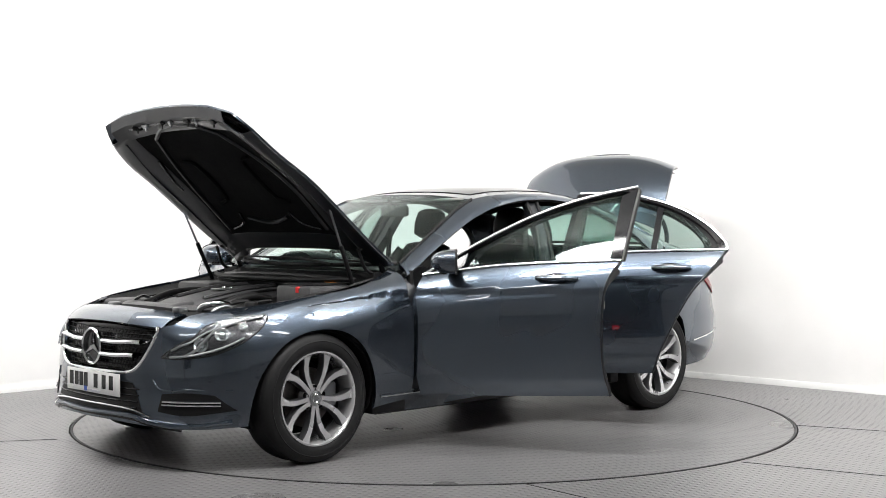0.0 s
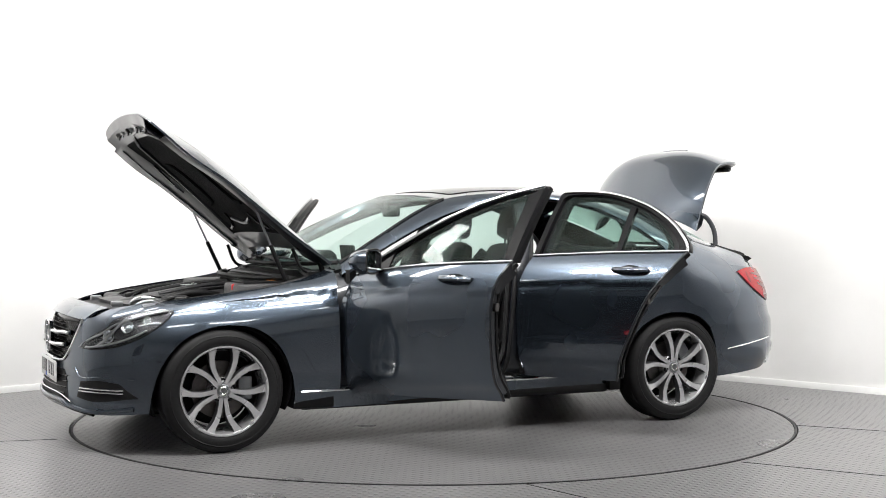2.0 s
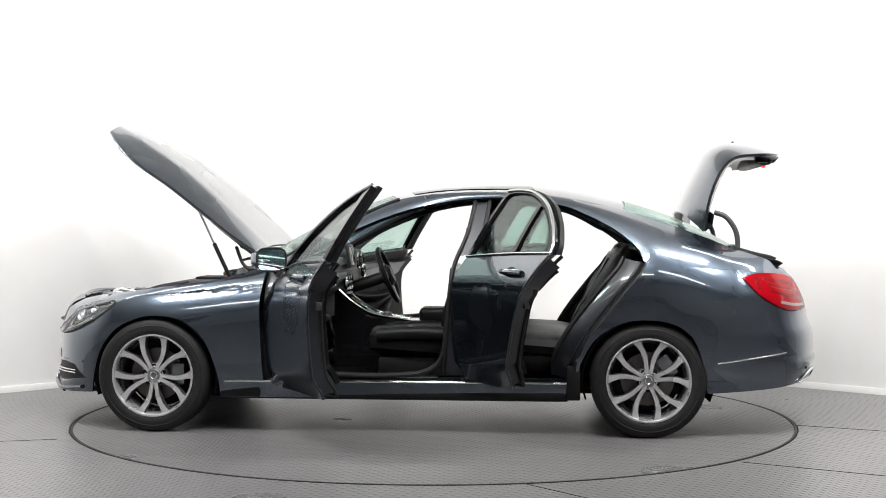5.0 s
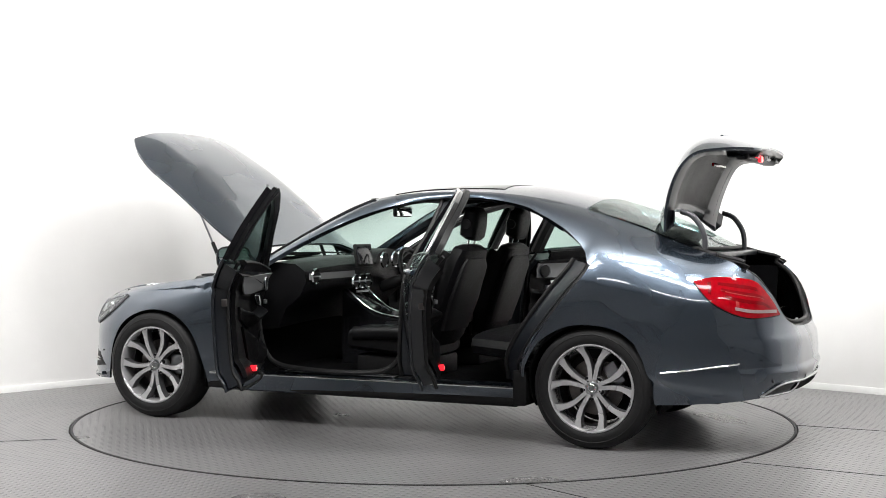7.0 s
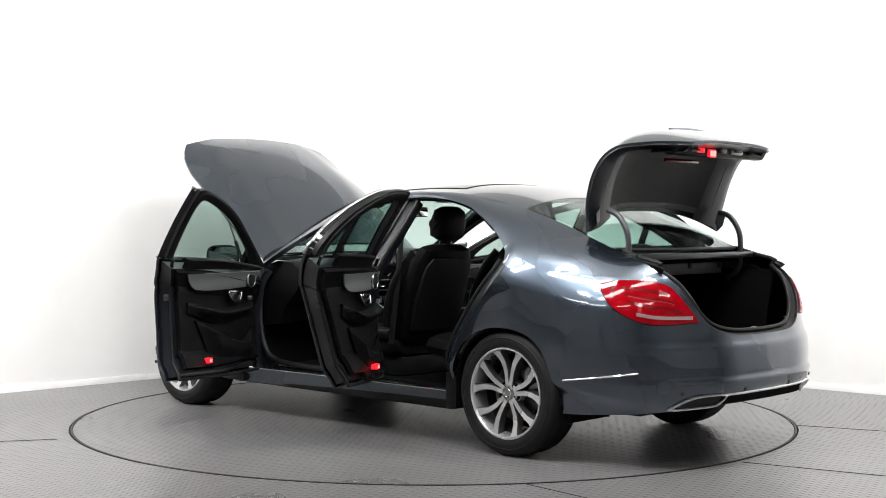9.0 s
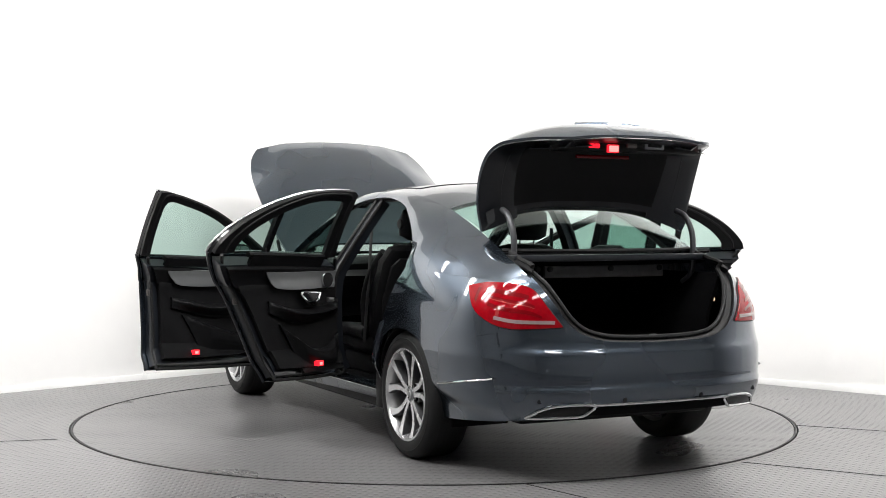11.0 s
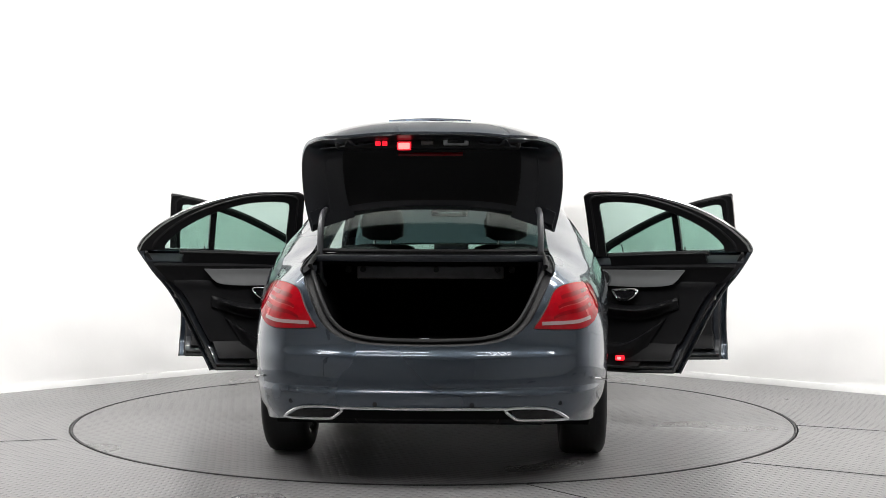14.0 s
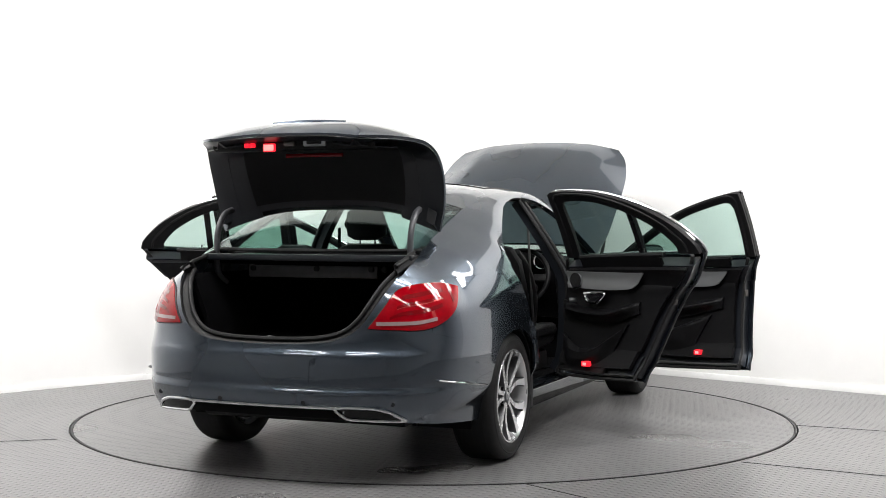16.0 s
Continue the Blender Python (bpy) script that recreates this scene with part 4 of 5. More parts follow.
        part("bay_fitting", bm, random.choice((ENGINE, PLASTIC, ENGINE, SATIN_DARK)), car)
    for k in range(6):
        y = random.choice((-1, 1)) * random.uniform(.28, .5)
        x = random.uniform(1.3, 1.6)
        part("bay_hose", tube([(x, y, .76), (x + .08, y * 1.1, .80), (x + .18, y * .95, .775), (x + .26, y, .71)], random.uniform(.007, .013), 20, 8), random.choice((SEAL, SATIN_DARK)), car)
    # slam panel over the radiator
    g = full(np.stack([curve([(1.70, .66, .765), (1.78, .50, .755), (1.82, .25, .76), (1.84, 0, .762)], 12), curve([(1.80, .68, .745), (1.90, .50, .742), (1.955, .25, .752), (1.975, 0, .756)], 12)]))
    part("slam_panel", shell(g, .03, (1.9, 0, .4)), PLASTIC, car)
    part("slam_cover", shell(g * (1, .72, 1) + (-.07, 0, .022), .02, (1.9, 0, .4)), ENGINE, car)
    for y in (-.32, .32):
        part("latch", box(1.84, 1.90, y - .03, y + .03, .74, .78, .008), SATIN, car)


def boot_lid(car):
    b = new("boot_lid")
    b.parent = car
    b.matrix_basis = pose(-.06, 0, 0)
    tagged(b, "raised boot lid with black lined underside")
    n = 28
    c = curve([(-1.585, 0, 1.285), (-1.63, 0, 1.41), (-1.70, 0, 1.56), (-1.755, 0, 1.655), (-1.83, 0, 1.700), (-1.93, 0, 1.705), (-2.04, 0, 1.685), (-2.13, 0, 1.655), (-2.165, 0, 1.635)], n)
    e = curve([(-1.685, .615, 1.165), (-1.70, .645, 1.30), (-1.74, .655, 1.44), (-1.80, .645, 1.545), (-1.87, .615, 1.597), (-1.96, .575, 1.612), (-2.06, .52, 1.618), (-2.13, .45, 1.618), (-2.16, .37, 1.618)], n)
    half = np.stack([np.c_[c[:, 0] + (e[:, 0] - c[:, 0]) * t**3, e[:, 1] * t, c[:, 2] + (e[:, 2] - c[:, 2]) * t**3] for t in np.linspace(1, 0, 13)], axis=1)
    G = full(half)
    ref = (-2.2, 0, 1.2)
    part("skin", shell(G, .012, ref), PAINT, b)
    nn = normals(G)
    nn = nn if ((np.array(ref) - G) * nn).sum(2).mean() > 0 else -nn
    und, deep = G + nn * .014, G + nn * .055
    part("inner_frame", join(join(shell(np.stack([und[:, 0], deep[:, 1], deep[:, 4]], 1), .004, ref), shell(np.stack([und[:, -1], deep[:, -2], deep[:, -5]], 1), .004, ref)),
                             join(shell(np.stack([und[-1], deep[-2], deep[-8]]), .004, ref), shell(np.stack([und[0], deep[1], deep[3]]), .004, ref))), INNER, b)
    part("lining", shell((G + nn * .048)[2:-8, 3:-3], .012, ref), TRIM_DARK, b, "black moulded boot lid lining")
    for j in (2, -3):
        part("stiffening_rib", tube((G + nn * .052)[1:-2, j], .011, 40, 8), INNER, b)
    f = lambda i, j, d=.062: G[i, j] + nn[i, j] * d
    ylamp = .11
    z0 = 1.585
    # the lamp's red halo, built as a larger glowing box behind it
    part("lamp_halo", box(-2.118, -2.100, ylamp - .033, ylamp + .033, z0 - .034, z0 + .006, .006), RED_GLOW, b)
    part("warning_lamp", box(-2.121, -2.100, ylamp - .028, ylamp + .028, z0 - .030, z0 + .001, .005), PINK_GLOW, b, "glowing red boot lamp")
    for ya in (.190, .222):
        part("warning_lamp", box(-2.120, -2.098, ya, ya + .024, z0 - .013, z0 + .008, .003), RED_GLOW, b)
    part("lock_panel", shell(np.array([[(-2.095, y, z), (-2.04, y, z)] for y, z in ((.30, 1.61), (.30, 1.56))] ), .004, ref), INNER, b)
    part("tail_trim", box(-2.105, -2.03, -.44, .44, 1.555, 1.625, .02, 3), TRIM_DARK, b)
    part("grab_handle", box(-2.115, -2.09, -.195, -.075, 1.572, 1.618, .008), SATIN, b)
    part("handle_recess", box(-2.119, -2.10, -.175, -.095, 1.583, 1.606, .004), GLOSS, b)
    part("lock", box(-2.118, -2.09, -.03, .03, 1.575, 1.60, .006), STEEL, b)
    for y in (-.30, -.25, .31, .36):
        part("rubber_stop", lathe([(0, 0), (.012, 0), (.010, .02), (0, .02)], 12, "x", False, pose(-2.125, y, 1.59)), SEAL, b)
    part("third_brake_light", box(-1.86, -1.845, -.16, .16, 1.535, 1.555, .004), RED_DEEP, b)
    part("outer_handle", tube([(-1.91, -.20, 1.700), (-1.915, 0, 1.708), (-1.91, .20, 1.700)], .010, 16, 8), PAINT, b)
    # gooseneck arms
    for s in (1, -1):
        arm = tube([(-1.82, .53 * s, 1.275), (-1.885, .537 * s, 1.25), (-1.942, .54 * s, 1.17), (-1.955, .54 * s, 1.08), (-1.94, .54 * s, .95), (-1.88, .53 * s, .90)], .0155, 36, 10)
        part("boot_hinge_arm", arm, HINGE, car, "dark grey curved boot hinge arm")


def boot_space(car):
    # lined load space behind the rear seats
    part("boot_floor", box(-2.36, -1.40, -.50, .50, .60, .625, .01), FABRIC, car)
    both("boot_side", shell(np.array([[(x, y, z) for x in np.linspace(-1.42, -2.16, 6)] for y, z in ((.47, .61), (.49, .75), (.54, .88), (.565, .95))]), .02), FABRIC, car)
    part("boot_bulkhead", box(-1.44, -1.40, -.62, .62, .60, 1.05), FABRIC, car)
    part("boot_roof", box(-1.95, -1.40, -.60, .60, 1.0, 1.025, .005), FABRIC, car)
    part("rail", box(-1.945, -1.93, -.36, .36, .935, .995, .006), ENGINE, car)
    both("boot_lamp", box(-1.948, -1.925, .36, .44, 1.008, 1.022, .003), SATIN, car)
    part("side_lamp", box(-2.125, -2.08, -.552, -.538, .812, .832, .004), WARM_GLOW, car, "warm glowing boot lamp")
    part("boot_striker", join(box(-2.36, -2.30, -.10, .10, .625, .645, .006), tube([(-2.355, -.03, .645), (-2.355, -.03, .67), (-2.355, .03, .67), (-2.355, .03, .645)], .005, 12, 6)), SATIN, car)
    for y in (-.40, -.33, -.03, .33, .40):
        part("bolt", lathe([(0, 0), (.016, 0), (.014, .008), (0, .01)], 14, "x", False, pose(-1.946, y, .98, 0, 0, 180)), PLASTIC, car)


def rear_lamps(car):
    P = lambda s, z: wrap(np.array([[(s, z)]]))[0, 0]
    for sgn in (1, -1):
        t = new("tail_light")
        t.parent = car
        tagged(t, "red tail light with pale lower band")
        put = lambda nm, bm, m: part(nm, mirrored(bm) if sgn < 0 else bm, m, t)
        s_a = s_of_x(-1.95, .904)
        top = curve([(s_a, .906), (s_of_x(-2.05, .924), .924), (s_of_x(-2.17, .918), .918), (s_of_y(.60, .88, True), .89), (s_of_y(.555, .81, True), .81), (s_of_y(.505, .735, True), .735)], 30)
        bot = curve([(s_a, .898), (s_of_x(-2.04, .80), .805), (s_of_x(-2.14, .745), .745), (s_of_x(-2.22, .718), .718), (s_of_y(.62, .72, True), .718), (s_of_y(.50, .725, True), .725)], 30)
        v = np.linspace(0, 1, 12)[:, None, None]
        g = wrap(bot[None] * (1 - v) + top[None] * v)
        put("lens", shell(g, .012, lift=.009), RED_LENS)
        bb = curve([(s_of_x(-2.16, .752), .757), (s_of_y(.70, .742, True), .742), (s_of_y(.535, .738, True), .738)], 16)
        put("band", shell(wrap(np.stack([bb, bb + (0, .008), bb + (0, .016)])), .004, lift=.0112), CLEAR_BAND)
        for r0, c0, c1 in ((4, 9, -5), (6, 8, -7), (8, 7, -9)):
            put("inner_strip", shell(g[r0:r0 + 2, c0:c1], .003, lift=.0105), RED_DEEP)
        put("side_marker", shell(g[3:10, 4:6], .003, lift=.0106), RED_DEEP)
        put("reflector", shell(g[2:5, 12:14], .003, lift=.0108), REFLECTOR)
        for r0 in (6,):
            put("light_guide", shell(wrap((bot[None] * (1 - v) + top[None] * v)[r0, 9:-7] + np.array([[(0, 0)], [(0, .004)]])), .003, lift=.0112), REFLECTOR)
        put("seal", tube(np.concatenate([g[0], g[-1, ::-1]]), .005, 90, 6), SEAL)
    P2 = lambda y, z: P(s_of_y(y, z, True), z)
    # bright exhaust trims and the strip between them
    for s in (1, -1):
        ex = new("exhaust_trim")
        ex.parent = car
        loop = [(.66, .304), (.64, .322), (.60, .348), (.54, .364), (.40, .368), (.372, .358), (.40, .328), (.425, .313), (.50, .308), (.62, .302), (.66, .304)]
        pts = np.array([P2(y, z) + (-.008, 0, 0) for y, z in loop]) * (1, s, 1)
        part("frame", tube(pts, .0075, 80, 8), CHROME, ex)
        g = coons([(.64, .308), (.43, .314)], [(.58, .352), (.39, .360)], [(.64, .308), (.58, .352)], [(.43, .314), (.39, .360)], 8, 4)
        G = np.array([[P2(y, z) for y, z in r] for r in g])
        bm = shell(G, .01, lift=.004)
        part("opening", mirrored(bm) if s < 0 else bm, GLOSS, ex)
    part("rear_strip", tube([P2(abs(y), .366) * (1, 1 if y >= 0 else -1, 1) + (-.006, 0, 0) for y in (-.40, -.3, -.15, 0, .15, .3, .40)], .008, 40, 8), CHROME, car, "bright chrome strip across the rear bumper")
    g = np.array([[P2(abs(y), z) * (1, 1 if y >= 0 else -1, 1) for y in np.linspace(-.40, .40, 20)] for z in (.318, .335, .356)])
    part("diffuser", shell(g, .01, lift=.004), LINER, car)
    both("bumper_strip", tube([(x, sy(x, z) + .009, z) for x, z in ((-1.80, .427), (-1.95, .448), (-2.10, .470), (-2.19, .484))], .010, 24, 8, flat=.6), CHROME, car, "bright chrome strip on the rear bumper")
    for y in (-.62, -.22, .22, .62):
        p = P2(abs(y), .385) * (1, 1 if y > 0 else -1, 1)
        part("parking_sensor", lathe([(0, -.003), (.011, -.003), (.011, .004), (0, .005)], 16, "x", False, pose(*p)), INNER, car)
    part("silencer", box(-2.22, -1.88, -.34, .34, .262, .322, .025, 3), PLASTIC, car)


def wheel(car):
    w = new("wheel")
    tyre = [(.234, -.105), (.240, -.112), (.264, -.118), (.300, -.112), (.318, -.100), (.3265, -.082), (.3275, -.05), (.3275, 0), (.3275, .05), (.3265, .082), (.318, .100), (.300, .112), (.264, .118), (.242, .112), (.236, .105)]
    t = part("tyre", lathe(tyre, 72, "y", True), RUBBER, w)
    bm = None
    for a in (-.06, -.03, 0, .03, .06):
        bm = lathe([(.3268, a - .003), (.3280, a - .003), (.3280, a + .003), (.3268, a + .003)], 72, "y", True, None, bm)
    part("tread_pattern", bm, SEAL, w)
    part("sidewall_ring", lathe([(.285, .1145), (.289, .1165), (.293, .1135)], 72, "y", True), RUBBER, w)
    part("rim", lathe([(.234, -.10), (.2405, .106), (.238, .1135), (.230, .114), (.224, .106), (.217, .06), (.211, -.02), (.211, -.09)], 72, "y", True), ALLOY, w)
    part("barrel", lathe([(.210, -.09), (.210, .02), (.205, .02), (.205, -.09)], 48, "y", True), ALLOY_DARK, w)
    # five pairs of bowed spokes
    for k in range(5):
        for s in (-1, 1):
            a0 = math.pi / 2 + k * 2 * math.pi / 5 + math.pi / 5
            ring = []
            for r, da, wd, y in ((.040, .27, .014, .081), (.080, .195, .0130, .083), (.120, .190, .0145, .084), (.165, .240, .0168, .089), (.195, .300, .0190, .095), (.213, .332, .0235, .100), (.229, .342, .032, .104)):
                q = a0 + s * da
                c, t2 = np.array((math.cos(q), math.sin(q))) * r, np.array((-math.sin(q), math.cos(q)))
                p = [c + t2 * wd * z for z in (-1, -.84, .84, 1)]
                ring.append([(p[0][0], y - .006, p[0][1]), (p[1][0], y, p[1][1]), (p[2][0], y, p[2][1]), (p[3][0], y - .006, p[3][1]), (p[3][0], y - .045, p[3][1]), (p[0][0], y - .045, p[0][1])])
            sp = part("spoke", sections(ring), ALLOY_DARK, w)
            top = [[(p[1][0], p[1][1] + .0005, p[1][2]), (p[2][0], p[2][1] + .0005, p[2][2]), (p[2][0], p[2][1] - .004, p[2][2]), (p[1][0], p[1][1] - .004, p[1][2])] for p in ring]
            part("polished_face", sections(top), ALLOY, sp, "bright machined spoke face")
    part("hub", lathe([(0, .03), (.068, .03), (.068, .062), (.058, .074), (.036, .0795), (0, .0795)], 40), ALLOY, w)
    part("centre_cap", lathe([(0, .08), (.034, .08), (.034, .086), (.028, .089), (0, .089)], 32), SATIN, w)
    part("cap_mark", lathe([(.016, .0885), (.020, .091), (.024, .0885)], 24, "y", True), CHROME, w)
    for k in range(5):
        q = math.pi / 2 + k * 2 * math.pi / 5
        part("bolt_hole", lathe([(0, .066), (.0135, .066), (.0135, .0812), (.0095, .0815), (.0095, .075), (0, .075)], 16, "y", False, pose(.056 * math.cos(q), 0, .053 * math.sin(q))), GLOSS, w)
    part("brake_disc", lathe([(.06, -.01), (.152, -.01), (.152, .012), (.06, .012)], 48, "y", True), STEEL, w)
    part("disc_bell", lathe([(0, .0), (.075, .0), (.075, .03), (0, .03)], 32), STEEL, w)
    part("caliper", box(-.17, -.09, -.03, .045, -.06, .07, .015, 2), SATIN, w)
    part("valve", tube([(0.0, .10, -.205), (0.0, .085, -.196)], .004, 3, 6), SATIN, w)
    part("wheel_back", lathe([(0, -.10), (.198, -.10), (.198, -.09), (0, -.09)], 32), PLASTIC, w)
    tagged(w, "five twin-spoke silver alloy wheel with black tyre")
    w.parent = car
    w.matrix_basis = pose(1.42, .768, .327)
    for x, y, r, roll in ((-1.42, .766, 0, 33), (1.42, -.768, 180, 20), (-1.42, -.766, 180, 50)):
        copy_thing(w, pose(x, y, .327, 0, 0, r) @ pose(0, 0, 0, 0, roll, 0))
    return w


# ---------- doors: built shut, then swung on their hinges ----------
def door(car, name, hinge, angle, skin, outer, inner, belt, handle_x, front, label):
    for s in (1, -1):
        bottom, top, left, right = skin
        d = part(name, (lambda b: mirrored(b) if s < 0 else b)(shell(on_side(coons(bottom, top, left, right, 30, 44)), .012)), PAINT, car, label)
        d.matrix_basis = pose(hinge[0], hinge[1] * s, 0, 0, 0, -angle * s) @ pose(-hinge[0], -hinge[1] * s, 0)
        put = lambda nm, bm, m, lab="": part(nm, mirrored(bm) if s < 0 else bm, m, d, lab)
        # door box behind the skin
        G = on_side(coons(bottom, top, left, right, 30, 44))
        c = G.mean((0, 1))
        K = c + (G - c) * (.955, 1, .96)
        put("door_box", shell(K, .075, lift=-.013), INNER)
        T = c + (G - c) * (.89, 1, .92) + (0, 0, .010)
        put("trim_panel", shell(T, .025, lift=-.090), LEATHER, "black door trim panel")
        put("upper_trim", tube([(x, sy(x, lerp(x, BELT)) - .085, lerp(x, BELT) - .012) for x in np.linspace(belt[0] - .13, belt[1] + (.14 if front else .22), 8)], .018, 24, 10, flat=.8), LEATHER)
        xa, xb = belt[0] - .14, belt[1] + (.15 if front else .24)
        g = coons([(xa, (.92 if front else .94)), (xb, (.95 if front else .96))], [(xa, float(lerp(xa, BELT)) - .012), (xb, float(lerp(xb, BELT)) - .012)], [(xa, (.92 if front else .94)), (xa, float(lerp(xa, BELT)) - .012)], [(xb, (.95 if front else .96)), (xb, float(lerp(xb, BELT)) - .012)], 16, 5)
        put("upper_panel", shell(on_side(g, lambda x, z: sy(x, z) - .115), .02, (c[0], 2, .9)), LEATHER)
        put("edge_hem", tube(G[:, -1] - (0, .005, 0), .0078, 60, 6), INNER)
        put("edge_seal", tube(K[:, 0] - (0, .08, 0), .010, 30, 6), SEAL)
        put("edge_seal", tube((K[:, -1] - (0, .08, 0)), .010, 30, 6), SEAL)
        put("edge_seal", tube((K[0] - (0, .08, 0)), .010, 30, 6), SEAL)
        # window frame and panes
        n = 36
        a, b = gline(outer, n), gline(inner, n)
        put("window_frame", shell(loft(a, a * .62 + b * .38, 3), .030, (c[0], 0, 1.0)), GLOSS)
        put("inner_frame", shell(loft(a, b, 4, .006, (0, -1, 0)) - (0, .034, 0), .026, (c[0], 0, 1.0)), TRIM_DARK)
        put("frame_seal", tube(loft(a, b, 3)[1] - (0, .064, 0), .009, 80, 6), SEAL)
        put("frame_trim", tube(gline(outer[:7] if front else outer[4:], 40) + (0, .004, -.002), .0085, 90, 8), BRIGHT, "bright window surround")
        if front:
            g = coons([(-.372, 1.03), (-.312, 1.03)], [(-.400, 1.388), (-.322, 1.352)], [(-.372, 1.03), (-.386, 1.2), (-.400, 1.388)], [(-.312, 1.03), (-.318, 1.2), (-.322, 1.352)], 4, 10)
            put("pillar_cover", shell(np.array([[(x, gh(x, z) + .001, z) for x, z in r] for r in g]), .014), GLOSS, "gloss black pillar cover")
        put("belt_trim", tube([(x, gh(x, lerp(x, BELT)) + .003, lerp(x, BELT) + .004) for x in np.linspace(belt[0], belt[1], 10)], .008, 30, 8, flat=.8), BRIGHT, "bright window sill strip")
        i0, i1 = inner[0], inner[-1]
        low = [i0, ((i0[0] + i1[0]) / 2, float(lerp((i0[0] + i1[0]) / 2, BELT))), i1]
        bb = curve(low, n)
        bb[:, 0] = np.interp(np.linspace(0, 1, n), np.linspace(0, 1, n), curve(inner, n)[:, 0])
        bb[:, 1] = [lerp(x, BELT) - .01 for x in bb[:, 0]]
        tt = curve(inner, n) * .68 + curve(outer, n) * .32
        v = np.linspace(0, 1, 8)[:, None, None]
        g = bb[None] * (1 - v) + tt[None] * v
        gl = put("window_glass", shell(np.array([[(x, gh(x, z) - .016, z) for x, z in r] for r in g]), .004), GLASS_SIDE, "green tinted door glass")
        gl.visible_shadow = False
        # outer handle
        hx, hz = handle_x, .925 if front else .955
        y = sy(hx, hz)
        put("handle_cup", lathe([(0, -.004), (.045, -.004), (.050, .002), (0, .004)], 24, "y", False, pose(hx, y, hz - .004) @ Matrix.Diagonal((1.5, 1, .62, 1))), INNER)
        put("handle", tube([(hx + .105, sy(hx + .105, hz) + .004, hz), (hx + .07, y + .026, hz + .002), (hx, y + .034, hz + .004), (hx - .07, y + .028, hz + .004), (hx - .105, sy(hx - .105, hz) + .004, hz + .002)], .017, 24, 10, flat=.8), PAINT, "painted handle with bright strip")
        put("handle_strip", tube([(hx + .095, y + .016, hz + .012), (hx, y + .040, hz + .014), (hx - .095, y + .016, hz + .014)], .005, 16, 6), CHROME)
        # inside: silver inlay, loudspeaker, pull handle, armrest, pocket, red lamp
        yi = lambda x, z: sy(x, z) - .137
        x0, x1 = (.58, -.20) if front else (-.42, -1.0)
        zt = .905 if front else .925
        g = coons([(x0, zt - .085), (x1 + .10, zt - .075), (x1, zt + .01)], [(x0, zt + .01), (x1 + .1, zt + .012), (x1, zt + .015)], [(x0, zt - .085), (x0, zt + .01)], [(x1, zt + .01), (x1, zt + .015)], 18, 5)
        put("inlay", shell(on_side(g, yi), .008, (c[0], 2, .9), .003), TRIM_GREY, "silver door inlay")
        sx = x0 - .07
        put("speaker", lathe([(0, -.002), (.040, -.002), (.042, .012), (.036, .014), (0, .010)], 28, "y", False, pose(sx, yi(sx, zt - .04) - .004, zt - .04, 0, 0, 180)), PLASTIC)
        put("speaker_ring", lathe([(.040, 0), (.046, .012), (.050, .004)], 28, "y", True, pose(sx, yi(sx, zt - .04) - .006, zt - .04, 0, 0, 180)), SATIN)
        hx2 = x0 - .20
        hz2 = zt - .135
        put("pull_cup", lathe([(0, 0), (.040, 0), (.043, .006), (0, .008)], 20, "y", False, pose(hx2, yi(hx2, hz2) - .004, hz2, 0, 0, 180) @ Matrix.Diagonal((1.7, 1, .8, 1))), GLOSS)
        put("pull_handle", tube([(hx2 + .075, yi(hx2 + .07, hz2) - .008, hz2 + .022), (hx2 + .03, yi(hx2, hz2) - .02, hz2 - .028), (hx2 - .04, yi(hx2, hz2) - .02, hz2 - .025), (hx2 - .085, yi(hx2, hz2) - .008, hz2 + .025), (hx2 + .0, yi(hx2, hz2) - .01, hz2 + .028), (hx2 + .075, yi(hx2 + .07, hz2) - .008, hz2 + .022)], .007, 40, 8), CHROME, "chrome inner pull handle")
        put("window_switch", box(x0 - .10, x0 - .05, yi(x0, .7) - .05, yi(x0, .7) - .03, hz2 - .03, hz2 - .005, .004), SATIN)
        # moulded armrest and map pocket swell out of the panel
        sm = lambda k: k * k * (3 - 2 * k)
        ramp = lambda k, w: sm(np.clip(k / w, 0, 1))
        def swell(g, deep, lo, hi, ends):
            gg = on_side(g, yi)
            v, u = np.meshgrid(np.linspace(0, 1, gg.shape[0]), np.linspace(0, 1, gg.shape[1]), indexing="ij")
            gg[..., 1] += .006 - deep * ramp(v, lo) * ramp(1 - v, hi) * ramp(u, ends) * ramp(1 - u, ends)
            return gg
        g = coons([(x0 + .05, hz2 - .125), ((x0 + x1) / 2, hz2 - .15), (x1 + .05, hz2 - .075)], [(x0 + .05, hz2 - .02), (x0 - .12, hz2 - .055), ((x0 + x1) / 2 - .05, hz2 - .06), (x1 + .05, hz2 - .01)],
                  [(x0 + .05, hz2 - .125), (x0 + .05, hz2 - .02)], [(x1 + .05, hz2 - .075), (x1 + .05, hz2 - .01)], 30, 14)
        put("armrest", shell(swell(g, .062, .75, .28, .16), .02, (c[0], 2, .5)), LEATHER)
        g = coons([(x0 + .04, .375), (x1 + .27, .375)], [(x0 + .04, .575), (x0 - .10, .50), (x0 - .24, .515), (x1 + .13, .65)], [(x0 + .04, .375), (x0 + .04, .575)], [(x1 + .27, .375), (x1 + .22, .50), (x1 + .13, .65)], 30, 16)
        put("door_pocket", shell(swell(g, .045, .55, .10, .22), .02, (c[0], 2, .5)), LEATHER)
        lx = x1 + .19 if front else -.62
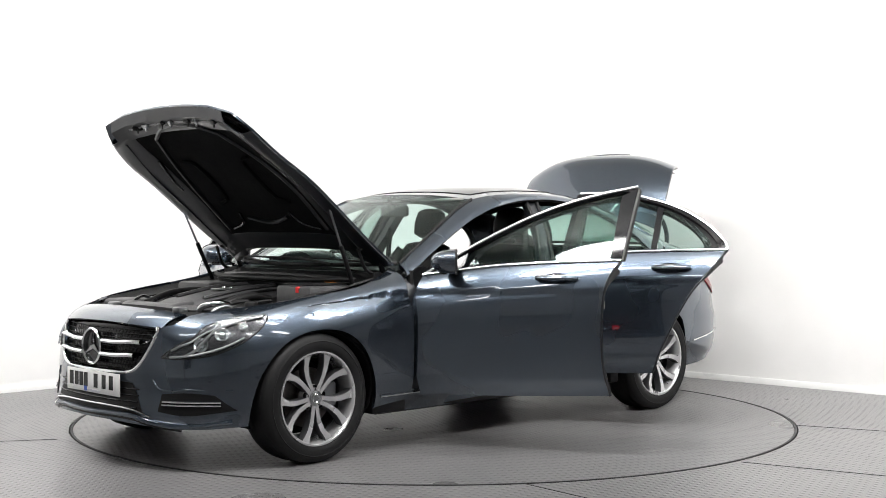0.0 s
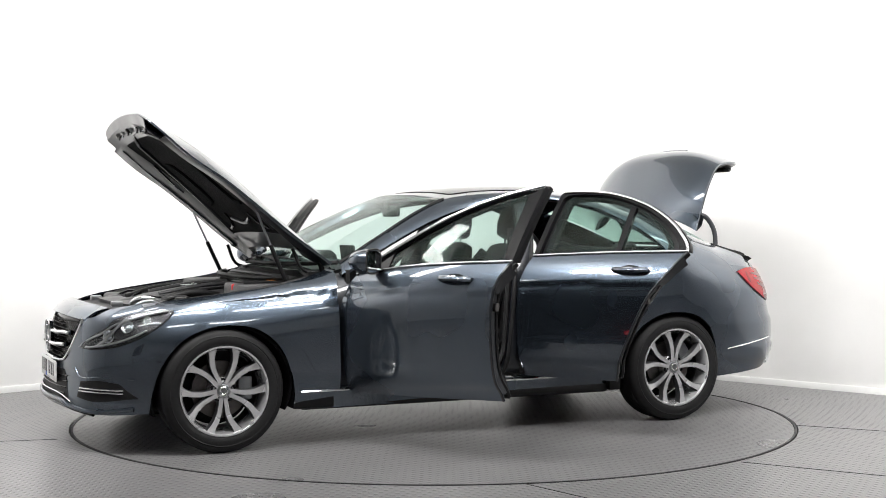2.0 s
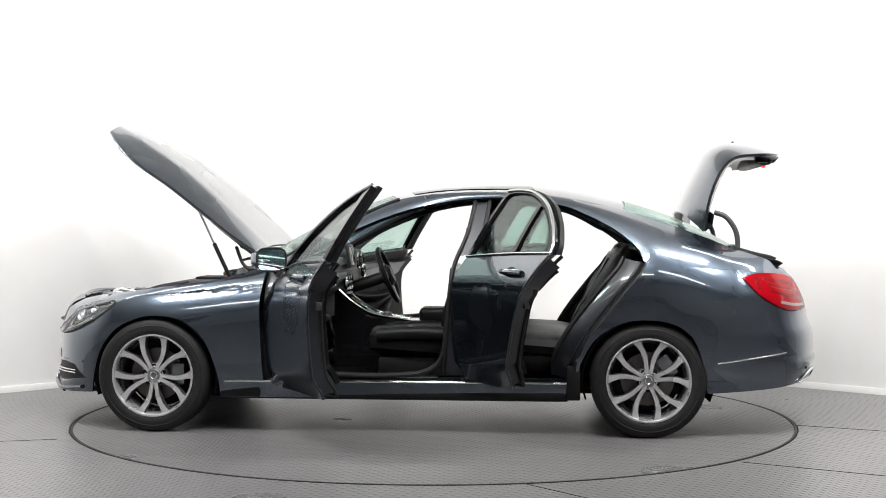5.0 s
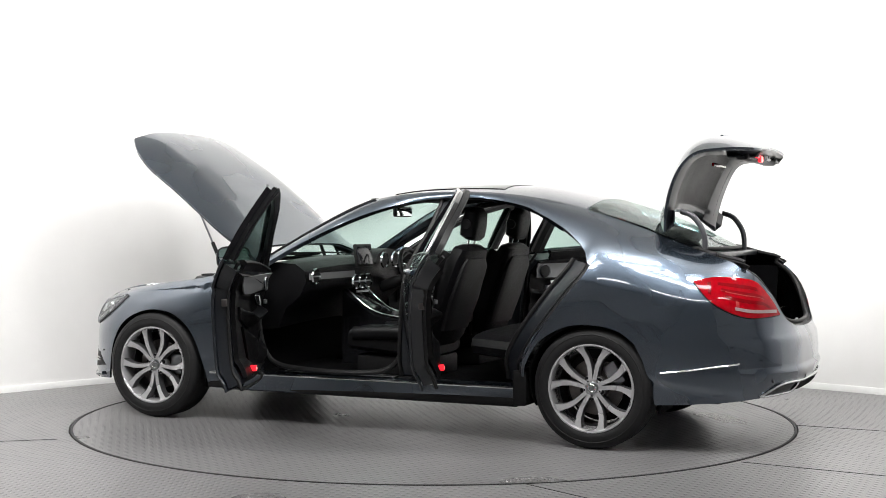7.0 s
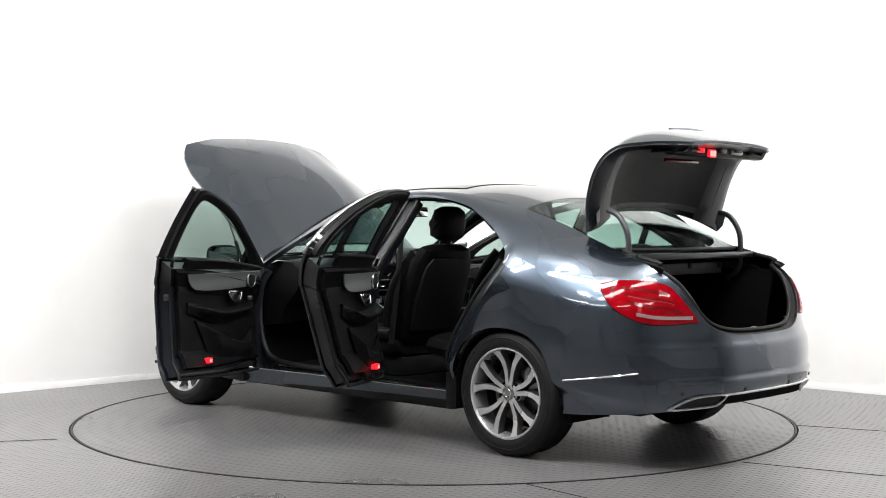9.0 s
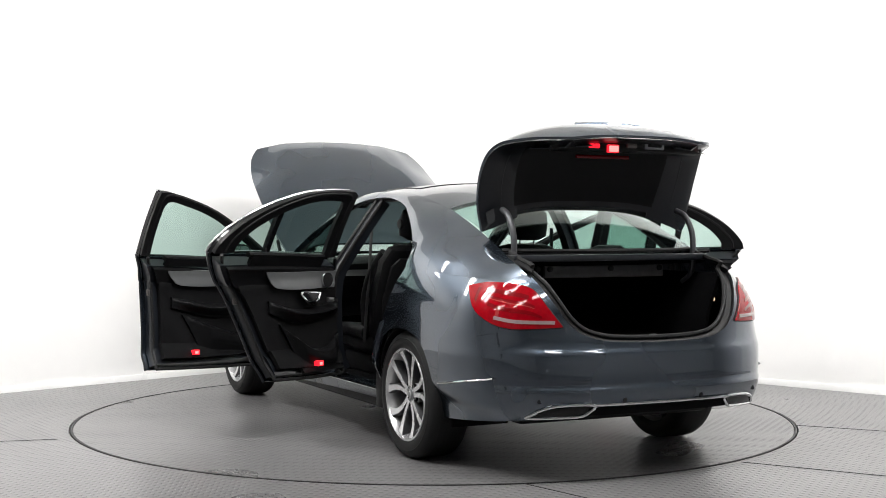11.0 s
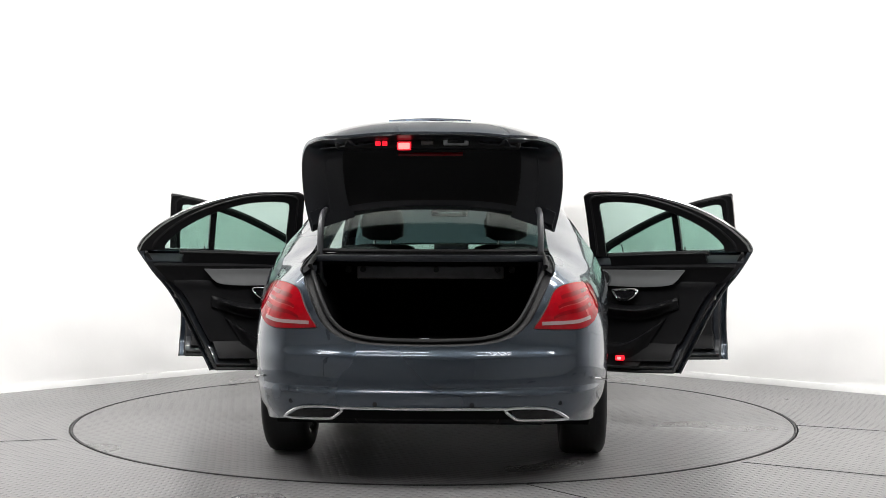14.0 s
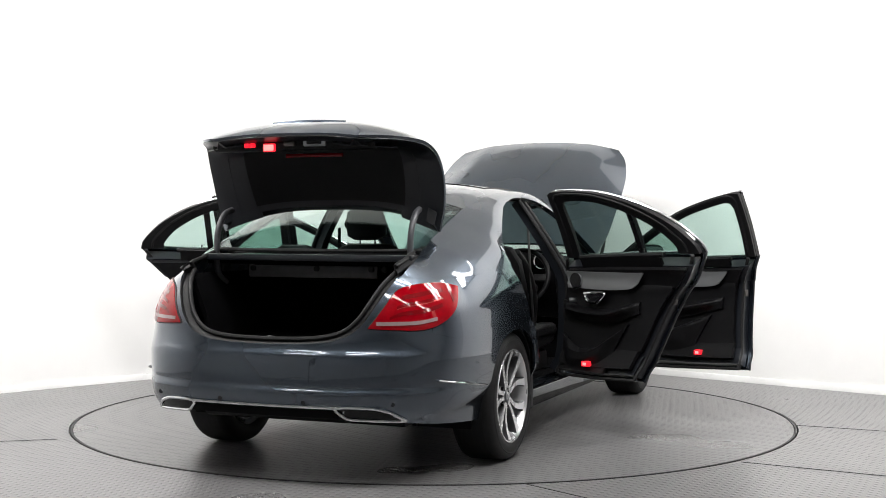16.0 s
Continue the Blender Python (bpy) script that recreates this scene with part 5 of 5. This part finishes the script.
        put("door_lamp", box(lx - .022, lx + .022, yi(lx, .39) - .030, yi(lx, .39) + .02, .405, .434, .003), RED_GLOW, "glowing red door lamp")
        put("lamp_core", box(lx - .014, lx + .010, yi(lx, .39) - .033, yi(lx, .39) - .020, .411, .427, .002), PINK_GLOW)
        ex = right[2][0]
        put("latch", box(ex + .006, ex + .030, sy(ex, .79) - .080, sy(ex, .79) - .050, .77, .81, .004), STEEL)
        if front:
            turn = pose(.55, .925, 0, 0, 0, 20) @ pose(-.55, -.925, 0)
            def turned(bm):
                bm.transform(turn)
                return bm
            shellp = []
            for dx, wy, hzz in ((.082, .012, .010), (.076, .040, .026), (.058, .068, .044), (.025, .088, .058), (-.015, .097, .065), (-.05, .098, .066)):
                ring = []
                for q in np.linspace(0, 2 * math.pi, 20, False):
                    ca, sa = math.cos(q), math.sin(q)
                    e = .74
                    ring.append((.55 + dx, .925 + wy * math.copysign(abs(ca) ** e, ca), 1.005 + hzz * math.copysign(abs(sa) ** e, sa)))
                shellp.append(ring)
            put("mirror_housing", turned(sections(shellp)), PAINT, "painted door mirror housing")
            put("mirror_base", sections([[(.55 + dx, .925 + k * .096, .955 + dz) for dx, dz in ((.05, 0), (.0, .006), (-.045, 0), (0, -.018))] for k in (-1.3, .3)]), GLOSS)
            g = [[(.55 - .052, .925 + .086 * u, 1.005 + .055 * w) for u in np.linspace(-1, 1, 8)] for w in np.linspace(-1, 1, 6)]
            put("mirror_glass", turned(shell(np.array(g), .006, (1, .9, 1), .004)), MIRROR, "reflective mirror glass")
            put("mirror_rim", turned(tube([(.497, .925 + .097 * math.copysign(abs(math.cos(q)) ** .6, math.cos(q)), 1.005 + .065 * math.copysign(abs(math.sin(q)) ** .6, math.sin(q))) for q in np.linspace(0, 2 * math.pi, 17)], .005, 60, 6)), SEAL)
            put("sail_panel", shell(np.array([[(x, gh(x, z) - .01, z) for x, z in r] for r in coons([(.73, .93), (.50, .965)], [(.66, .97), (.49, 1.055)], [(.73, .93), (.66, .97)], [(.50, .965), (.49, 1.055)], 6, 5)]), .03), GLOSS)
        else:
            put("window_divider", shell(np.array([[(x, gh(x, z) - .004, z) for x, z in r] for r in coons([(-.93, 1.045), (-.965, 1.045)], [(-.95, 1.31), (-.985, 1.30)], [(-.93, 1.045), (-.95, 1.31)], [(-.965, 1.045), (-.985, 1.30)], 3, 8)]), .028), GLOSS)
            put("lock_pin", tube([(-1.0, sy(-1.0, 1.04) - .08, 1.03), (-1.0, sy(-1.0, 1.04) - .08, 1.075)], .005, 4, 8), PLASTIC)


def doors(car):
    door(car, "front_door", (.74, .87), 65.5,
         ([(.725, .285), (.2, .30), (-.312, .325)], [(.735, .925), (.26, .985), (-.37, 1.02)],
          [(.725, .285), (.75, .55), (.765, .80), (.735, .925)], [(-.312, .325), (-.285, .52), (-.288, .80), (-.315, .93), (-.37, 1.02)]),
         [(.735, .93), (.46, 1.09), (.2, 1.225), (0.0, 1.305), (-.2, 1.362), (-.38, 1.398), (-.40, 1.402), (-.405, 1.400), (-.404, 1.39), (-.388, 1.2), (-.37, 1.025)],
         [(.53, .975), (.43, 1.068), (.19, 1.195), (0, 1.275), (-.17, 1.322), (-.27, 1.345), (-.315, 1.350), (-.338, 1.338), (-.347, 1.31), (-.335, 1.16), (-.318, 1.02)],
         (.735, -.37), -.04, True, "open front door with black trim and silver inlay")
    door(car, "rear_door", (-.34, .87), 62,
         ([(-.34, .325), (-.65, .325), (-.945, .335)], [(-.40, 1.02), (-.9, 1.045), (-1.372, 1.057)],
          [(-.34, .325), (-.325, .55), (-.335, .80), (-.365, .94), (-.40, 1.02)], [(-.945, .335), (-1.01, .50), (-1.16, .79), (-1.28, .94), (-1.372, 1.057)]),
         [(-.40, 1.025), (-.425, 1.2), (-.452, 1.375), (-.455, 1.391), (-.47, 1.393), (-.62, 1.394), (-.82, 1.377), (-1.06, 1.31), (-1.24, 1.215), (-1.345, 1.12), (-1.372, 1.075), (-1.372, 1.06)],
         [(-.49, 1.02), (-.505, 1.15), (-.522, 1.318), (-.535, 1.338), (-.56, 1.347), (-.66, 1.351), (-.81, 1.335), (-1.0, 1.272), (-1.145, 1.19), (-1.222, 1.115), (-1.236, 1.085), (-1.234, 1.062)],
         (-.40, -1.37), -1.06, False, "open rear door with black trim and silver inlay")


# ---------- cabin ----------
def slab(rings, n=20, e=.55):
    """Soft body through rounded cross-sections: centre, half width (y), half depth vector."""
    out = []
    for cx, cy, cz, wy, ax, az in rings:
        r = []
        for q in np.linspace(0, 2 * math.pi, n, False):
            ca, sa = math.cos(q), math.sin(q)
            ca, sa = math.copysign(abs(ca) ** e, ca), math.copysign(abs(sa) ** e, sa)
            r.append((cx + ax * sa, cy + wy * ca, cz + az * sa))
        out.append(r)
    return out


def front_seat(car, y):
    st = new("front_seat")
    st.parent = car
    st.matrix_basis = pose(-.15, y, 0)
    part("cushion", sections(slab([(.36, 0, .50, .19, 0, .03), (.34, 0, .51, .235, .0, .07), (.1, 0, .50, .25, 0, .08), (-.15, 0, .48, .25, 0, .08), (-.20, 0, .48, .22, 0, .05)])), LEATHER, st)
    for s in (1, -1):
        part("side_bolster", tube([(.30, s * .215, .545), (.05, s * .235, .56), (-.16, s * .235, .55)], .045, 14, 10), LEATHER, st)
    part("backrest", sections(slab([(-.16, 0, .50, .20, .05, .02), (-.18, 0, .54, .235, .065, .02), (-.24, 0, .75, .25, .075, .02), (-.33, 0, .98, .235, .06, .02), (-.365, 0, 1.06, .19, .045, .015), (-.37, 0, 1.08, .13, .02, .006)])), LEATHER, st)
    for s in (1, -1):
        part("back_bolster", tube([(-.12, s * .215, .60), (-.15, s * .235, .75), (-.23, s * .225, .92), (-.30, s * .18, 1.03)], .042, 16, 10), LEATHER, st)
    part("back_panel", sections(slab([(-.255, 0, .58, .19, .025, .006), (-.315, 0, .75, .21, .025, .006), (-.385, 0, .95, .19, .018, .006), (-.40, 0, 1.0, .14, .01, .003)])), PLASTIC, st)
    part("headrest", sections(slab([(-.375, 0, 1.115, .09, .03, .01), (-.375, 0, 1.135, .125, .05, .01), (-.385, 0, 1.21, .13, .055, .01), (-.40, 0, 1.28, .115, .045, .01), (-.405, 0, 1.305, .07, .02, .004)], e=.7)), LEATHER, st)
    for s in (1, -1):
        part("headrest_post", tube([(-.36, s * .05, 1.06), (-.375, s * .05, 1.13)], .006, 4, 8), CHROME, st)
    part("headrest_hub", lathe([(0, 0), (.030, 0), (.028, .012), (0, .014)], 20, "y", False, pose(-.385, .122, 1.205)), PLASTIC, st)
    part("seat_rail", box(-.20, .30, -.20, .20, .30, .42, .02), PLASTIC, st)
    part("belt_buckle", box(-.17, -.13, -.27 if y > 0 else .25, -.25 if y > 0 else .27, .50, .62, .006), PLASTIC, st)


def cabin(car):
    part("cabin_floor", box(-1.05, .85, -.74, .74, .255, .30, .01), FABRIC, car)
    part("firewall", box(.78, .83, -.70, .70, .28, .92), FABRIC, car)
    for y in (.37, -.37):
        front_seat(car, y)
        part("floor_mat", box(.05, .68, y - .22, y + .22, .30, .312, .004), FABRIC, car)
    rs = new("rear_seat")
    rs.parent = car
    part("cushion", sections(slab([(-.62, 0, .50, .62, 0, .03), (-.64, 0, .51, .66, 0, .075), (-.9, 0, .49, .67, 0, .085), (-1.08, 0, .47, .66, 0, .07)])), LEATHER, rs)
    part("backrest", sections(slab([(-1.06, 0, .52, .64, .05, .02), (-1.10, 0, .60, .66, .075, .02), (-1.2, 0, .80, .655, .08, .02), (-1.30, 0, 1.0, .60, .06, .015), (-1.33, 0, 1.05, .55, .03, .008)])), LEATHER, rs)
    for y in (.42, -.42):
        part("headrest", sections(slab([(-1.32, y, 1.0, .10, .04, .01), (-1.325, y, 1.03, .13, .05, .01), (-1.34, y, 1.06, .125, .045, .01), (-1.35, y, 1.085, .08, .02, .004)], e=.7)), LEATHER, rs)
    for y in (.2, -.2):
        part("seat_seam", tube([(-1.0, y, .62), (-1.115, y, .80), (-1.225, y, 1.0)], .006, 12, 6), SEAL, rs)
    part("parcel_shelf", box(-1.95, -1.36, -.60, .60, 1.03, 1.045, .004), FABRIC, car)
    # dashboard
    prof = [(.80, .96), (.62, 1.0), (.48, .99), (.42, .95), (.41, .88), (.45, .80), (.55, .72), (.60, .60), (.80, .58)]
    rings = []
    for y in np.linspace(-.70, .70, 13):
        k = .03 * (abs(y) / .70) ** 2
        rings.append([(x + k * .5, y, z - k) for x, z in prof])
    part("dashboard", sections(rings), LEATHER, car)
    part("dash_inlay", shell(np.array([[(.408, y, z) for y in np.linspace(.10, .68, 10)] for z in (.865, .905)]), .006, (.9, .4, .9)), TRIM_GREY, car)
    for y in (.62, -.62, .085, 0, -.085):
        z = .885 if abs(y) > .3 else .835
        v = new("air_vent")
        v.parent = car
        m = pose(.405 if abs(y) > .3 else .412, y, z)
        part("ring", lathe([(.038, -.006), (.046, -.012), (.050, -.002), (.042, .004)], 28, "x", True, m), CHROME, v)
        part("core", lathe([(0, -.004), (.038, -.004), (.038, .01), (0, .01)], 24, "x", False, m), PLASTIC, v)
        part("vane", box(-.010, -.002, -.034, .034, -.004, .004, .001, m=m), SATIN, v)
    sc = new("centre_screen")
    sc.parent = car
    part("case", box(-.010, .010, -.115, .115, -.075, .075, .008, 2, m=pose(.40, 0, 1.0, 0, 8, 0)), PLASTIC, sc)
    part("display", box(-.0125, -.009, -.098, .098, -.058, .058, .001, m=pose(.40, 0, 1.0, 0, 8, 0)), SCREEN, sc)
    # instrument hood and steering wheel (right-hand drive)
    part("instrument_hood", sections([[(x, -.37 + .19 * math.cos(q), .955 + .085 * max(-.2, math.sin(q))) for q in np.linspace(0, 2 * math.pi, 20, False)] for x in (.40, .44, .60)]), PLASTIC, car)
    for y in (-.29, -.45):
        part("dial", lathe([(.046, -.006), (.052, -.012), (.056, -.002)], 24, "x", True, pose(.395, y, .965)), CHROME, car)
    sw = new("steering_wheel")
    sw.parent = car
    m = pose(.20, -.37, .865, 0, 22, 0)
    part("rim", lathe([(.185 + .016 * math.cos(q), .016 * math.sin(q)) for q in np.linspace(0, 2 * math.pi, 10, False)], 48, "x", True, m), LEATHER, sw)
    part("hub", lathe([(0, -.03), (.055, -.03), (.075, -.01), (.07, .04), (0, .05)], 28, "x", False, m), PLASTIC, sw)
    for a in (0, 180, 270):
        part("spoke", box(-.008, .012, .05, .178, -.022, .022, .006, m=m @ pose(0, 0, 0, a, 0, 0)), SATIN if a == 270 else PLASTIC, sw)
    part("column", tube([(.24, -.37, .85), (.45, -.37, .78)], .04, 4, 12), PLASTIC, sw)
    # centre console
    cs = [(.48, .135, .80), (.38, .135, .72), (.25, .13, .64), (.0, .12, .60), (-.15, .12, .60)]
    part("centre_console", sections([[(x, w, .30), (x, w, z - .02), (x, w - .02, z), (x, -w + .02, z), (x, -w, z - .02), (x, -w, .30)] for x, w, z in cs]), GLOSS, car)
    both("console_trim", tube([(.46, .128, .80), (.36, .13, .715), (.24, .125, .645), (.02, .112, .605)], .006, 24, 8), CHROME, car)
    part("console_controller", lathe([(0, 0), (.03, 0), (.026, .02), (0, .024)], 24, "z", False, pose(.16, 0, .625)), SATIN, car)
    part("centre_armrest", box(-.34, -.05, -.11, .11, .58, .68, .03, 3), LEATHER, car)
    for k in range(6):
        part("console_button", box(.395, .415, -.075 + k * .026, -.055 + k * .026, .762, .775, .002), SATIN, car)
    # driving mirror and visors
    mm = new("rear_view_mirror")
    mm.parent = car
    part("housing", box(.105, .13, -.12, .12, 1.25, 1.315, .012, 3), PLASTIC, mm)
    part("glass", box(.101, .1055, -.11, .11, 1.257, 1.308, .001), MIRROR, mm)
    part("stem", tube([(.13, 0, 1.30), (.17, 0, 1.345)], .014, 4, 8), PLASTIC, mm)
    for y in (.34, -.34):
        part("sun_visor", box(-.08, .08, y - .18, y + .18, 1.345, 1.360, .006, m=None), mat("visor_grey", (.25, .25, .24), .8), car)
    both("seat_belt", tube([(-.40, .62, 1.18), (-.38, .63, .9), (-.33, .64, .5)], .022, 10, 6, flat=.12), SEAL, car)
    both("grab_handle", tube([(.0, .56, 1.33), (-.05, .545, 1.31), (-.15, .545, 1.315), (-.2, .565, 1.345)], .010, 16, 8), PLASTIC, car)


# ---------- build ----------
room()
for p, q in (((1.553, -1.612), (3.0, -2.49)), ((.424, -2.175), (1.2, -3.15)), ((2.175, -.40), (4.2, -1.40)), ((-2.10, -.92), (-3.6, -1.30))):
    seam((*p, 0), (*q, 0))
for x, y, lx, ly in ((-2.9, -2.1, 1.3, .65), (2.9, -2.1, 1.3, .65), (-3.0, -4.2, 1.5, .2), (3.0, -4.2, 1.5, .2), (-1.0, -3.3, 1.5, .2), (1.0, -3.3, 1.5, .2),
                     (-1.0, -5.0, 1.5, .2), (1.0, -5.0, 1.5, .2), (-3.4, -.3, 1.5, .2), (3.4, -.3, 1.5, .2)):
    ceiling_light(x, y, 0, lx, ly)
# four invented fill lamps that lift the brightness of the white walls
for x, y, tx, ty in ((-2.7, -1.9, -2.0, 2.2), (2.7, -1.9, 2.0, 2.2), (-.9, -2.6, -.6, 3.4), (.9, -2.6, .6, 3.4)):
    added_wall_fill(x, y, tx, ty)
softbox(-3.7, -5.6, 1.45, -136, 1.6, 1.1)
table = turntable()
car = new("car")
tagged(car, "dark grey-blue metallic saloon car with doors, bonnet and boot open", "car")
body(car)
front_face(car)
hood(car)
engine_bay(car)
boot_lid(car)
boot_space(car)
rear_lamps(car)
wheel(car)
doors(car)
cabin(car)


def motions():
    turns = ((0.0, 223.77), (0.5, 218.98), (1.0, 213.94), (1.5, 209.22), (2.0, 204.47), (2.5, 199.53), (3.0, 194.46), (3.5, 189.8), (4.0, 184.94),
             (4.5, 180.03), (5.0, 175.11), (5.5, 170.19), (6.0, 165.28), (6.5, 160.36), (7.0, 155.64), (7.5, 150.79), (8.0, 145.73), (8.5, 141.0),
             (9.0, 136.03), (9.5, 131.06), (10.0, 126.09), (10.5, 121.12), (11.0, 116.22), (11.5, 111.35), (12.0, 106.29), (12.5, 101.65), (13.0,
             96.54), (13.5, 91.54), (14.0, 86.73), (14.5, 82.19), (15.0, 77.23), (15.5, 72.39), (16.0, 67.54))
    walk(table, [(t, pose(0, 0, 0, 0, 0, a)) for t, a in turns])
    walk(car, [(t, pose(0, 0, 0, 0, 0, a) @ pose(0.146, -0.081, 0)) for t, a in turns])


motions()
